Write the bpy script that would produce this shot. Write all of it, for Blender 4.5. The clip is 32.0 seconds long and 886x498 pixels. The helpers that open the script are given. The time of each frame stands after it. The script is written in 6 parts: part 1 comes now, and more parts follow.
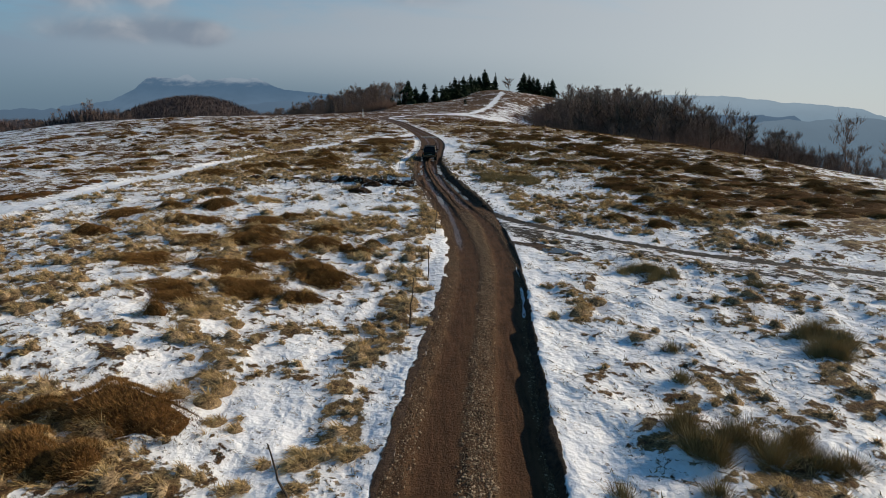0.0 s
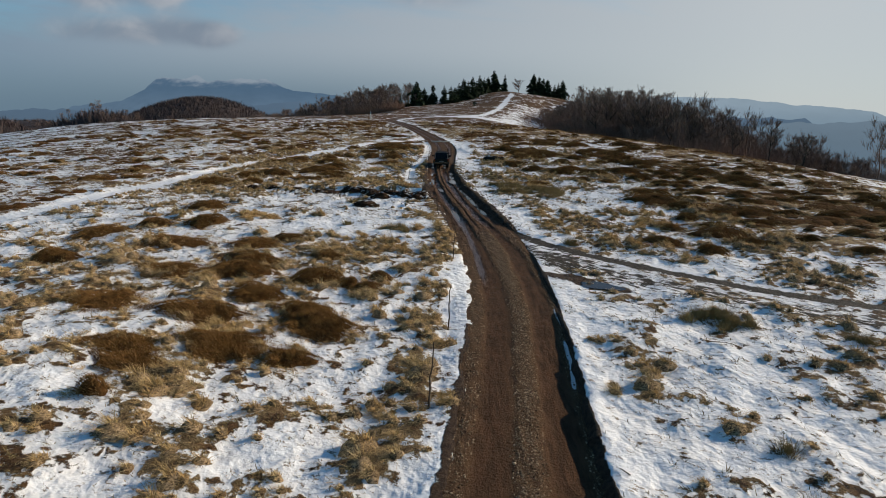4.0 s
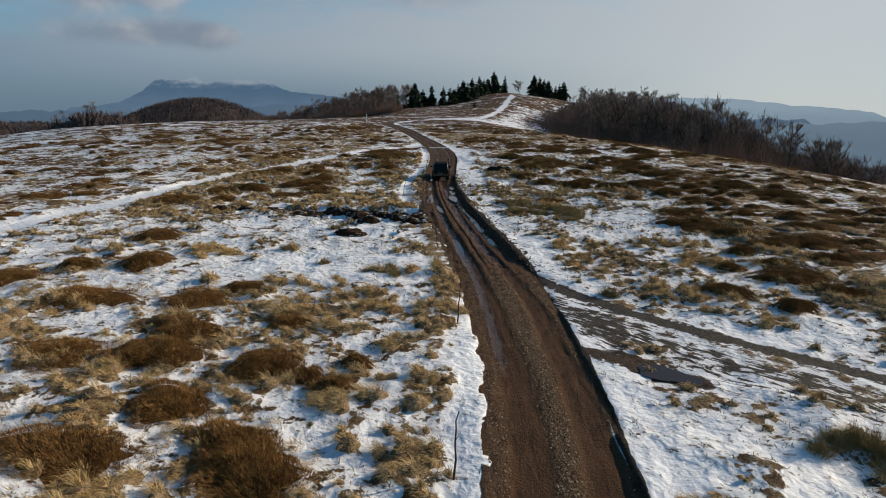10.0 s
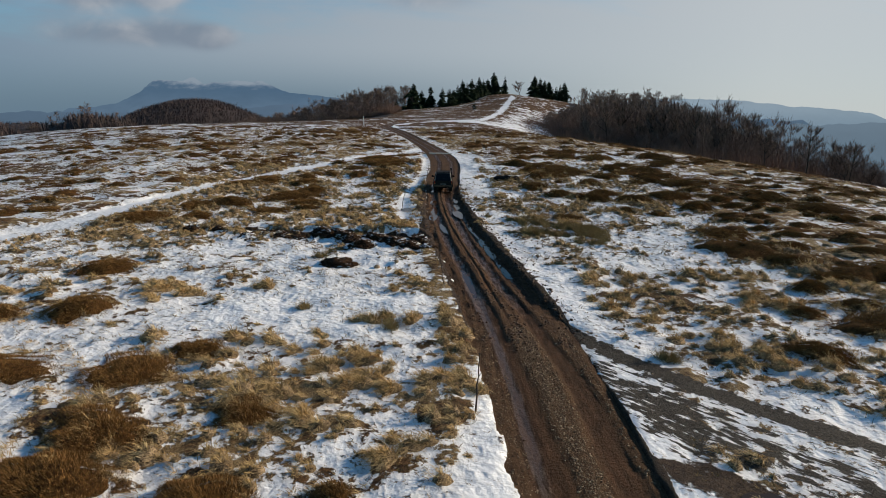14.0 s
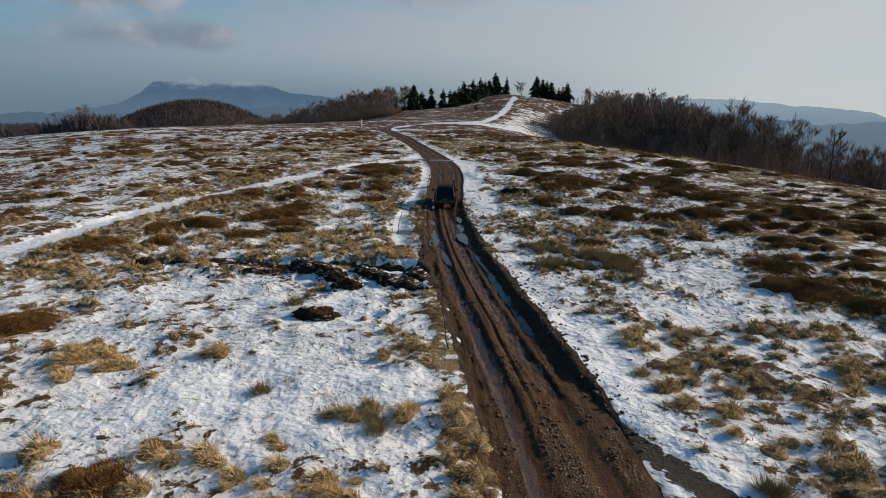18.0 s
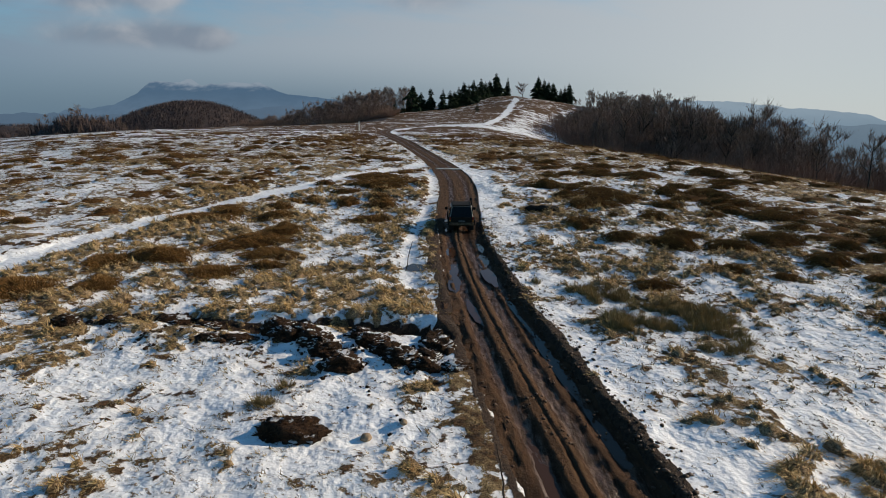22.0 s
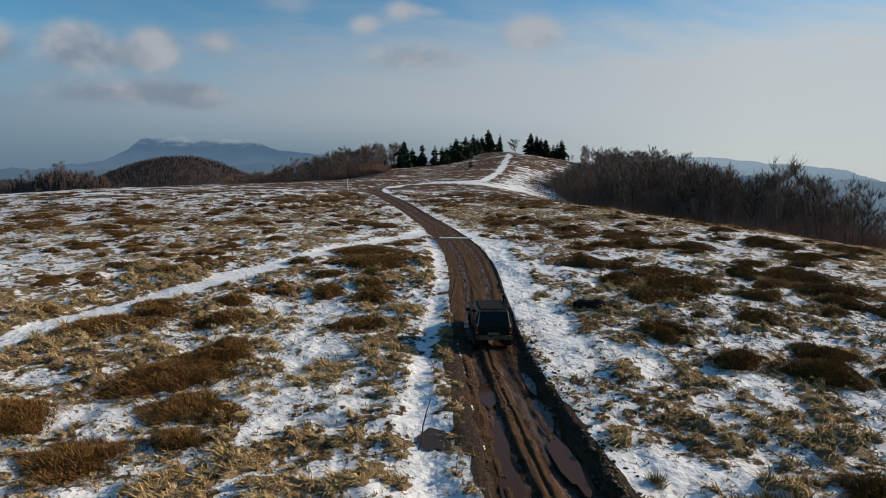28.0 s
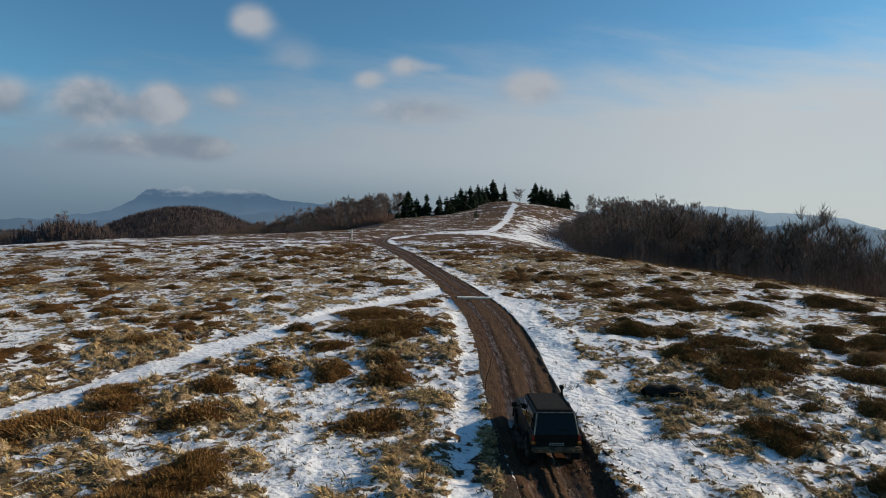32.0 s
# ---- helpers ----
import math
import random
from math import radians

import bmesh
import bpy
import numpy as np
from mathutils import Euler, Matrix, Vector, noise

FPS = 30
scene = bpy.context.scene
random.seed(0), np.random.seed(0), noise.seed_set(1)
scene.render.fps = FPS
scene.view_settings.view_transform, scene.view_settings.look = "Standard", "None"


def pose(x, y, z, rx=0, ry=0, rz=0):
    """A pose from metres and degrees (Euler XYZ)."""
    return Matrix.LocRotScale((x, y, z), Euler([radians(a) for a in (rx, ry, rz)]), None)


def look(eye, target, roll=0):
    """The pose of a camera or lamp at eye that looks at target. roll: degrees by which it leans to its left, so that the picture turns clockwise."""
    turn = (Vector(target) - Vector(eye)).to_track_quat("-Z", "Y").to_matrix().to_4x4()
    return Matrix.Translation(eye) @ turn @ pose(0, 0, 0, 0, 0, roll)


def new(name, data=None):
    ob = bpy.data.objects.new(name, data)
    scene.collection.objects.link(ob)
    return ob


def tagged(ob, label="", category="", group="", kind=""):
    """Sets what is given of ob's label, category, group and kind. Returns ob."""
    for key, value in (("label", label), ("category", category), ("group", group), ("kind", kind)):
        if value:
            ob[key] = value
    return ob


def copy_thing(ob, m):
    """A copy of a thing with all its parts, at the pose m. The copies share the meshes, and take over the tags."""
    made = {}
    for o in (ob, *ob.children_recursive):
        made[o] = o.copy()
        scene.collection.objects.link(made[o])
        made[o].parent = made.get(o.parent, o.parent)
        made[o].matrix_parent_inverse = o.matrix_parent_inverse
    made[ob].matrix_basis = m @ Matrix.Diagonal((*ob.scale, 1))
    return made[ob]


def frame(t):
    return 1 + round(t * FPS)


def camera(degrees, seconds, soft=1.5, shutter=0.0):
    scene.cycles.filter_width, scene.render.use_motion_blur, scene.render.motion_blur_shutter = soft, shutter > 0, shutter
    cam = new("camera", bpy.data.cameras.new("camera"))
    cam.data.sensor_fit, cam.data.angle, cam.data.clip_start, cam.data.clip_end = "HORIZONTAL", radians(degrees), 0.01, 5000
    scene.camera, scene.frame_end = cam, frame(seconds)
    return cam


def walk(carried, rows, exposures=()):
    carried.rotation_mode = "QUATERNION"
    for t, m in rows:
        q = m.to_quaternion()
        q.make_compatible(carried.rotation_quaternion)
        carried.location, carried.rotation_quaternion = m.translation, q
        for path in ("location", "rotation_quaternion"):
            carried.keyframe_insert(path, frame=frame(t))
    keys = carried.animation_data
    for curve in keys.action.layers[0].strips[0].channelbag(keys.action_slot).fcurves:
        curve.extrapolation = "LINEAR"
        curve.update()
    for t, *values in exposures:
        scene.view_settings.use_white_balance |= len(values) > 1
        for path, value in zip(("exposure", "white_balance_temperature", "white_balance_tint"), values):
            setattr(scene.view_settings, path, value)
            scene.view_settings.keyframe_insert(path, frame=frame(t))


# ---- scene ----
cam = camera(76.0, 32.0, 0.95)
PATH = [
    (0, (1.121, -7.53, 6.76), (1.127, -5.594, 6.259), 0.5),
    (1, (0.931, -6.423, 6.834), (0.929, -4.487, 6.334), 0.7),
    (2, (0.804, -5.321, 6.838), (0.794, -3.385, 6.338), 0.7),
    (3, (0.655, -4.108, 6.948), (0.641, -2.171, 6.451), 0.9),
    (3.5, (0.606, -3.642, 6.947), (0.59, -1.705, 6.45), 0.8),
    (5.5, (0.51, -1.235, 7.06), (0.488, 0.702, 6.563), 0.5),
    (6, (0.521, -0.658, 7.077), (0.5, 1.279, 6.58), 0.6),
    (7, (0.644, 0.498, 7.121), (0.625, 2.436, 6.626), 0.5),
    (8, (0.659, 1.575, 7.19), (0.642, 3.512, 6.695), 0.5),
    (9, (0.538, 2.666, 7.243), (0.524, 4.604, 6.748), 0.6),
    (10, (0.407, 3.865, 7.318), (0.392, 5.803, 6.824), 0.6),
    (11, (0.491, 5.062, 7.358), (0.474, 7.001, 6.865), 0.6),
    (12, (0.421, 6.352, 7.433), (0.407, 8.291, 6.942), 0.6),
    (13, (0.254, 7.768, 7.46), (0.243, 9.706, 6.969), 0.6),
    (14, (-0.006, 9.251, 7.534), (-0.016, 11.19, 7.043), 0.6),
    (14.5, (-0.249, 10.026, 7.517), (-0.258, 11.965, 7.027), 0.6),
    (16.5, (-0.225, 12.716, 7.877), (-0.239, 14.655, 7.386), 0.6),
    (17, (-0.104, 13.234, 8.019), (-0.12, 15.172, 7.528), 0.4),
    (18, (-0.15, 14.979, 7.955), (-0.163, 16.918, 7.464), 0.5),
    (19, (-0.357, 16.825, 7.938), (-0.369, 18.764, 7.449), 0.3),
    (20, (-0.826, 18.621, 7.906), (-0.836, 20.561, 7.419), 0.4),
    (21, (-1.189, 20.711, 7.915), (-1.196, 22.651, 7.43), 0.5),
    (22, (-1.418, 22.897, 7.968), (-1.421, 24.837, 7.482), 0.6),
    (23, (-1.412, 25.254, 7.961), (-1.408, 27.196, 7.485), 0.5),
    (24, (-1.463, 27.442, 8.0), (-1.449, 29.386, 7.529), 0.6),
    (25, (-1.838, 29.417, 8.047), (-1.814, 31.364, 7.589), 0.6),
    (25.5, (-2.02, 30.351, 8.035), (-1.994, 32.302, 7.596), 0.6),
    (27.5, (-2.761, 34.084, 8.128), (-2.728, 36.056, 7.798), 0.5),
    (28, (-2.934, 34.894, 8.142), (-2.9, 36.87, 7.841), 0.6),
    (29, (-3.242, 36.455, 8.14), (-3.21, 38.44, 7.898), 0.7),
    (30, (-3.53, 38.033, 8.18), (-3.501, 40.024, 7.997), 0.5),
    (31, (-3.872, 39.493, 8.206), (-3.844, 41.488, 8.072), 0.4),
    (32, (-4.184, 40.919, 8.204), (-4.158, 42.914, 8.074), 0.5),
]
walk(cam, [(t, look(eye, aim, lean)) for t, eye, aim, lean in PATH], ((0.0, -0.04, 6640, 8.6), (32.0, -0.04, 6640, 8.6)))

# ---- light ----
SUN_AZ, SUN_EL = 72.0, 21.0   # degrees clockwise from +y, and up


def sun_way():
    a, e = radians(SUN_AZ), radians(SUN_EL)
    return Vector((math.sin(a) * math.cos(e), math.cos(a) * math.cos(e), math.sin(e)))


lamp = bpy.data.lights.new("sun", "SUN")
lamp.energy, lamp.angle, lamp.color = 5.0, radians(0.6), (1.0, 0.85, 0.66)
sun = new("sun", lamp)
sun.matrix_world = look(sun_way() * 400, (0, 0, 0))


class Nodes:
    """Short forms for building a node tree."""

    def __init__(self, tree):
        self.t = tree
        tree.nodes.clear()

    def add(self, kind, ins=None, **props):
        n = self.t.nodes.new(kind)
        for k, v in props.items():
            setattr(n, k, v)
        for k, v in (ins or {}).items():
            s = n.inputs[k]
            if isinstance(v, bpy.types.NodeSocket):
                self.t.links.new(v, s)
            else:
                s.default_value = (*v, 1) if isinstance(v, tuple) and s.type == "RGBA" and len(v) == 3 else v
        return n

    def math(self, op, a, b=0.0, c=0.0, clamp=False):
        return self.add("ShaderNodeMath", {0: a, 1: b, 2: c}, operation=op, use_clamp=clamp).outputs[0]

    def ramp(self, v, lo, hi, a=0.0, b=1.0, kind="SMOOTHSTEP"):
        return self.add("ShaderNodeMapRange", {"Value": v, "From Min": lo, "From Max": hi, "To Min": a, "To Max": b}, interpolation_type=kind).outputs[0]

    def mix(self, f, a, b):
        n = self.add("ShaderNodeMix", {0: f}, data_type="RGBA")
        for i, v in ((6, a), (7, b)):
            if isinstance(v, bpy.types.NodeSocket):
                self.t.links.new(v, n.inputs[i])
            else:
                n.inputs[i].default_value = (*v[:3], 1)
        return n.outputs[2]

    def noise(self, vec, scale, detail=4.0, rough=0.55, warp=0.0):
        return self.add("ShaderNodeTexNoise", {"Vector": vec, "Scale": scale, "Detail": detail, "Roughness": rough, "Distortion": warp}).outputs[0]

    def scaled(self, vec, s, loc=(0, 0, 0), rot=(0, 0, 0)):
        if any(rot):
            vec = self.add("ShaderNodeMapping", {"Vector": vec, "Rotation": rot}).outputs[0]
        return self.add("ShaderNodeMapping", {"Vector": vec, "Scale": s, "Location": loc}).outputs[0]


world = bpy.data.worlds.new("sky")
scene.world = world
world.use_nodes = True
k = Nodes(world.node_tree)
sky = k.add("ShaderNodeTexSky", sky_type="NISHITA", sun_disc=False, sun_elevation=radians(SUN_EL), sun_rotation=radians(SUN_AZ), altitude=1200.0, air_density=1.0, dust_density=0.6, ozone_density=2.0)
blue = k.add("ShaderNodeVectorMath", {0: sky.outputs[0], 1: (0.060, 0.102, 0.113)}, operation="MULTIPLY").outputs[0]
way = k.add("ShaderNodeTexCoord").outputs["Generated"]
axes = k.add("ShaderNodeSeparateXYZ", {0: way})
ahead = k.math("MAXIMUM", axes.outputs[1], 0.08)
side, rise = k.math("DIVIDE", axes.outputs[0], ahead), k.math("DIVIDE", axes.outputs[2], ahead)
flat = k.add("ShaderNodeCombineXYZ", {0: side, 1: rise}).outputs[0]
up = axes.outputs[2]
# a thin veil of high cloud that thickens to the right and towards the horizon
streaks = k.noise(k.scaled(flat, (1.0, 5.5, 1.0), (0, 0, 0), (0, 0, 0.10)), 3.0, 6, 0.6, 0.4)
soft = k.noise(flat, 2.4, 5, 0.55)
edge = k.math("MULTIPLY_ADD", k.ramp(side, -0.75, 0.75, 0.0, 1.0, "LINEAR"), 0.12, 0.20)
edge = k.math("MULTIPLY_ADD", k.math("SUBTRACT", streaks, 0.5), 0.20, edge)
veil = k.ramp(k.math("SUBTRACT", rise, edge), -0.14, 0.05, 1.0, 0.0)
veil = k.math("MULTIPLY", veil, k.ramp(axes.outputs[1], 0.0, 0.25))
veil_tone = k.mix(k.ramp(side, -0.75, 0.55, 0.0, 1.0, "LINEAR"), (0.21, 0.277, 0.37), (0.535, 0.562, 0.592))
veil_tone = k.mix(k.math("MULTIPLY", k.ramp(rise, 0.10, -0.02), k.ramp(side, 0.5, -0.3)), veil_tone, (0.125, 0.19, 0.275))
tone = k.mix(k.math("MULTIPLY", veil, 0.93), blue, veil_tone)
# single small clouds: bearing, height, half width, half height, weight
body = None
for cx, cy, rx, ry, w in ((-0.76, 0.19, 0.065, 0.034, 1.1), (-0.602, 0.19, 0.05, 0.034, 1.25), (-0.53, 0.172, 0.075, 0.02, 0.6), (-0.472, 0.185, 0.037, 0.029, 1.15), (-0.365, 0.194, 0.035, 0.024, 0.7), (-0.46, 0.112, 0.085, 0.020, 0.9), (-0.61, 0.112, 0.08, 0.018, 0.6), (-0.40, 0.104, 0.035, 0.016, 0.8), (-0.32, 0.325, 0.034, 0.026, 1.0), (-0.25, 0.265, 0.05, 0.04, 0.45), (-0.055, 0.252, 0.027, 0.016, 0.85), (-0.118, 0.228, 0.026, 0.015, 0.8), (0.0, 0.25, 0.028, 0.009, 0.4), (-0.04, 0.176, 0.10, 0.024, 0.7), (0.165, 0.218, 0.055, 0.028, 0.9)):
    a = k.math("POWER", k.math("DIVIDE", k.math("SUBTRACT", side, cx), rx * 1.12), 2.0)
    b = k.math("POWER", k.math("DIVIDE", k.math("SUBTRACT", rise, cy), ry * 1.15), 2.0)
    g = k.math("MULTIPLY", k.math("EXPONENT", k.math("MULTIPLY", k.math("ADD", a, b), -1.0)), w)
    body = g if body is None else k.math("ADD", body, g)
puff = k.noise(k.scaled(flat, (1.0, 1.4, 1.0)), 9.0, 4, 0.5, 0.3)
dense = k.ramp(k.math("MULTIPLY", body, k.ramp(puff, 0.25, 0.75, 0.65, 1.3, "LINEAR")), 0.12, 0.85)
lit = k.mix(k.ramp(k.math("MULTIPLY_ADD", rise, 2.0, puff), 0.62, 1.05), (0.20, 0.25, 0.325), (0.43, 0.45, 0.495))
tone = k.mix(k.math("MULTIPLY", dense, k.ramp(axes.outputs[1], 0.05, 0.3, 0.0, 0.88)), tone, lit)
bg = k.add("ShaderNodeBackground", {0: tone, 1: 1.0})
k.add("ShaderNodeOutputWorld", {0: bg.outputs[0]})


def smooth(v, lo, hi):
    u = np.clip((np.asarray(v, float) - lo) / (hi - lo), 0, 1)
    return u * u * (3 - 2 * u)


# ---- the lie of the land ----
RIDGE_Y = [-400, -60, 0, 45, 60, 75, 90, 108, 124, 140, 165, 195, 225, 255, 300, 345, 370, 400, 470, 600, 900, 1600, 6000]
RIDGE_Z = [-60, -1, 0, 0, 0.3, 0.8, 1.3, 2.1, 2.6, 2.6, 2.4, 3.0, 3.7, 4.6, 6.0, 7.4, 7.4, 6.0, -4, -40, -90, -140, -160]
AXIS_Y, AXIS_X = [-400, 90, 150, 220, 320, 420, 6000], [0, 0, 2, 10, 20, 20, 20]
LEFT_Y, LEFT_W = [-400, 80, 107, 140, 172, 205, 240, 275, 310, 400, 6000], [26, 26, 35, 56, 50, 25, 14, 18, 26, 36, 60]
RIGHT_Y, RIGHT_W = [-400, 30, 72, 100, 130, 160, 200, 240, 280, 320, 420, 6000], [30, 32, 28, 19, 6, 1, -1, 1, 8, 28, 50, 60]
WOOD_Y, WOOD_X = [50, 80, 105, 130, 160, 200, 230, 260, 300, 380], [74, 64, 56, 47, 38, 36, 39, 47, 62, 74]


def fall(d, k, steep):
    """How far the ground has dropped d metres past the edge of the ridge: slowly at first, then at a steady slope."""
    d = np.maximum(d, 0)
    turn = steep / (2 * k)
    return np.where(d < turn, k * d * d, steep * (d - turn) + k * turn * turn)


def bend(y, ys, zs):
    """A smoothed polyline."""
    return sum(np.interp(np.asarray(y, float) + o, ys, zs) for o in (-8, -4, 0, 4, 8)) / 5


def land(x, y):
    x, y = np.asarray(x, float), np.asarray(y, float)
    z = bend(y, RIDGE_Y, RIDGE_Z)
    u = x - bend(y, AXIS_Y, AXIS_X)
    far = smooth(y, 160, 215)
    z = z - fall(-u - bend(y, LEFT_Y, LEFT_W), 0.0012 + 0.0018 * far, 0.16 + 0.1 * far)
    # to the right a shallow valley, and a wooded rise beyond it
    back = smooth(y, 80, 160)
    drop = fall(u - bend(y, RIGHT_Y, RIGHT_W), 0.004 + 0.008 * back, 0.33 + 0.11 * back)
    z = z - np.where(y > 60, 9.5 * (1 - np.exp(-drop / 9.5)), drop)
    z = z + 9.0 * np.exp(-((x - 95) / 42) ** 2 - ((y - 300) / 72) ** 2)
    z = z - 0.33 * np.maximum(x - 64 - 46 * smooth(y, 180, 290), 0) * smooth(y, 40, 90)
    z = z + 6.3 * np.exp(-((x - 30) / 23) ** 2 - ((y - 345) / 60) ** 2)
    z = z + 0.9 * np.exp(-((x + 11) / 6) ** 2 - ((y - 10) / 8) ** 2)
    low = -170 + 0 * z
    z = np.maximum(z, low)
    for hx, hy, rx, ry, h in ((-490, 1150, 265, 330, 181), (-950, 1300, 420, 330, 128), (-190, 640, 130, 150, 158), (-340, 560, 150, 90, 163), (-520, 620, 170, 110, 156)):
        z = np.maximum(z, -170 + h * np.exp(-((x - hx) / rx) ** 2 - ((y - hy) / ry) ** 2))
    return z


# ---- road line: y, left edge, right edge ----
ROAD_Y = [-30, 0, 8, 13.5, 18.5, 23, 27, 30.5, 37, 44, 49, 54, 59, 66, 72, 79, 88, 98, 108, 118, 132, 150, 170, 200]
ROAD_L = [-1.5, -0.55, 0.95, 1.4, 1.62, 1.55, 1.2, 0.4, -0.35, -1.1, -1.6, -2.0, -2.2, -1.9, -1.6, -1.7, -2.7, -4.8, -7.3, -9.6, -13.2, -17.0, -17, -10]
ROAD_R = [2.6, 2.95, 4.05, 4.2, 4.6, 4.9, 4.6, 4.0, 3.2, 2.3, 1.4, 1.0, 0.9, 1.0, 1.5, 1.6, 0.4, -2.2, -4.8, -7.0, -10.4, -14.0, -14, -7]


def road_edges(y):
    return bend(np.asarray(y) * 1.0, ROAD_Y, ROAD_L), bend(np.asarray(y) * 1.0, ROAD_Y, ROAD_R)


# ---- helpers of this scene ----
def mesh_of(name, co, faces, smooth_faces=False):
    """A mesh from arrays: co (n, 3), faces (m, 3 or 4)."""
    co, faces = np.asarray(co, np.float32), np.asarray(faces, np.int32)
    me = bpy.data.meshes.new(name)
    me.vertices.add(len(co))
    me.vertices.foreach_set("co", co.ravel())
    n = faces.shape[1]
    me.loops.add(faces.size)
    me.loops.foreach_set("vertex_index", faces.ravel())
    me.polygons.add(len(faces))
    me.polygons.foreach_set("loop_start", np.arange(0, faces.size, n, dtype=np.int32))
    if smooth_faces:
        me.polygons.foreach_set("use_smooth", np.ones(len(faces), bool))
    me.update(calc_edges=True)
    return me


def attribute(me, name, values):
    a = me.attributes.new(name, "FLOAT", "POINT")
    a.data.foreach_set("value", np.asarray(values, np.float32).ravel())


def part(name, data, material, parent=None, label="", at=(0, 0, 0)):
    """Links a bmesh or a mesh as one object, under a thing or under a part."""
    if isinstance(data, bmesh.types.BMesh):
        me = bpy.data.meshes.new(name)
        data.to_mesh(me)
        data.free()
    else:
        me = data
    if material:
        me.materials.append(material)
    ob = new(name, me)
    ob.location = at
    if parent:
        ob.parent = parent
    return tagged(ob, label)


def lattice(ix, iy, seed):
    h = (ix.astype(np.int64) * 374761393 + iy.astype(np.int64) * 668265263 + seed * 974634713) & 0xFFFFFFFF
    h = ((h ^ (h >> 13)) * 1274126177) & 0xFFFFFFFF
    return ((h ^ (h >> 16)) & 0xFFFF) / 65535.0


def vnoise(x, y, size, seed=0):
    """Value noise between 0 and 1, with cells of the given size."""
    x, y = np.asarray(x, float) / size, np.asarray(y, float) / size
    ix, iy = np.floor(x), np.floor(y)
    u, v = x - ix, y - iy
    u, v = u * u * (3 - 2 * u), v * v * (3 - 2 * v)
    a, b = lattice(ix, iy, seed), lattice(ix + 1, iy, seed)
    c, d = lattice(ix, iy + 1, seed), lattice(ix + 1, iy + 1, seed)
    return (a * (1 - u) + b * u) * (1 - v) + (c * (1 - u) + d * u) * v


def fbm(x, y, size, seed=0, octaves=4):
    t, amp, tot = 0, 1.0, 0
    for o in range(octaves):
        c, s = math.cos(o * 1.1), math.sin(o * 1.1)
        t = t + amp * vnoise(x * c - y * s, x * s + y * c, size / 2 ** o, seed + o)
        tot += amp
        amp *= 0.55
    return t / tot


def to_line(x, y, pts):
    """Distance to a polyline, and how far along it."""
    best, along, run = np.full(np.shape(x), 1e9), np.zeros(np.shape(x)), 0.0
    for (ax, ay), (bx, by) in zip(pts[:-1], pts[1:]):
        dx, dy = bx - ax, by - ay
        n = math.hypot(dx, dy)
        u = np.clip(((x - ax) * dx + (y - ay) * dy) / (n * n), 0, 1)
        d = np.hypot(x - ax - u * dx, y - ay - u * dy)
        along = np.where(d < best, run + u * n, along)
        best = np.minimum(best, d)
        run += n
    return best, along


SNOW_PATH = [(-2.6, 92.5), (-5.5, 87.6), (-11.0, 81), (-15.9, 72.4), (-18.7, 66.1), (-21.0, 62), (-23.9, 48.5), (-25.4, 39.4), (-27.5, 20), (-30, -10)]
VERGE_PATH = [(-3.2, 86.5), (-2.6, 79), (-2.4, 71.5), (-2.75, 64.5), (-3.2, 59), (-3.4, 54), (-3.0, 48)]
SIDE_TRACK = [(3.4, 28), (5.0, 25.2), (6.8, 23.1), (9.3, 20.6), (12.2, 18.1), (14.7, 16.5), (19.5, 14.5), (27, 12.6), (40, 10.5)]
HILL_PATH = [(-12, 142), (-15, 160), (-10, 174), (-4, 183), (3, 190), (9, 194), (11.8, 203), (14.5, 218), (18, 236), (22.5, 256), (28, 285), (33.5, 312), (34, 322)]
# patches of ground: x, y, half width, half depth, how much of it grass covers
PATCHES = [(-6, 29, 5.5, 4.6, 0.12), (-4.2, 36.5, 3.4, 2.6, 0.1), (7, 13, 5, 8, 0.33), (10, 37, 6, 8, 0.46), (4.4, 34, 1.7, 7, 0.1), (4.6, 47, 1.6, 5, 0.5)]
PATCHES += [(2.6, 64, 1.4, 13, 0.12), (2.2, 82, 1.3, 9, 0.1), (-6.3, 71, 2.2, 11, 0.74), (-8.4, 64, 1.1, 5, 0.08), (-6.5, 46.2, 7, 2.4, 0.7)]
PATCHES += [(-8, 57, 1.6, 6, 0.14), (-13, 52, 3, 4, 0.4), (-62, 50, 12, 26, 0.4), (-34, 96, 16, 14, 0.72), (12, 189, 15, 8, 0.12)]
PATCHES += [(-8, 37.8, 6.5, 3.2, 0.2), (-3, 40.6, 3.6, 1.9, 0.06), (33, 215, 9, 14, 0.5), (-11, 17, 6, 7, 0.62), (-2.4, 6, 1.6, 7, 0.3), (30, 325, 40, 60, 0.78), (30, 30, 9, 10, 0.88)]


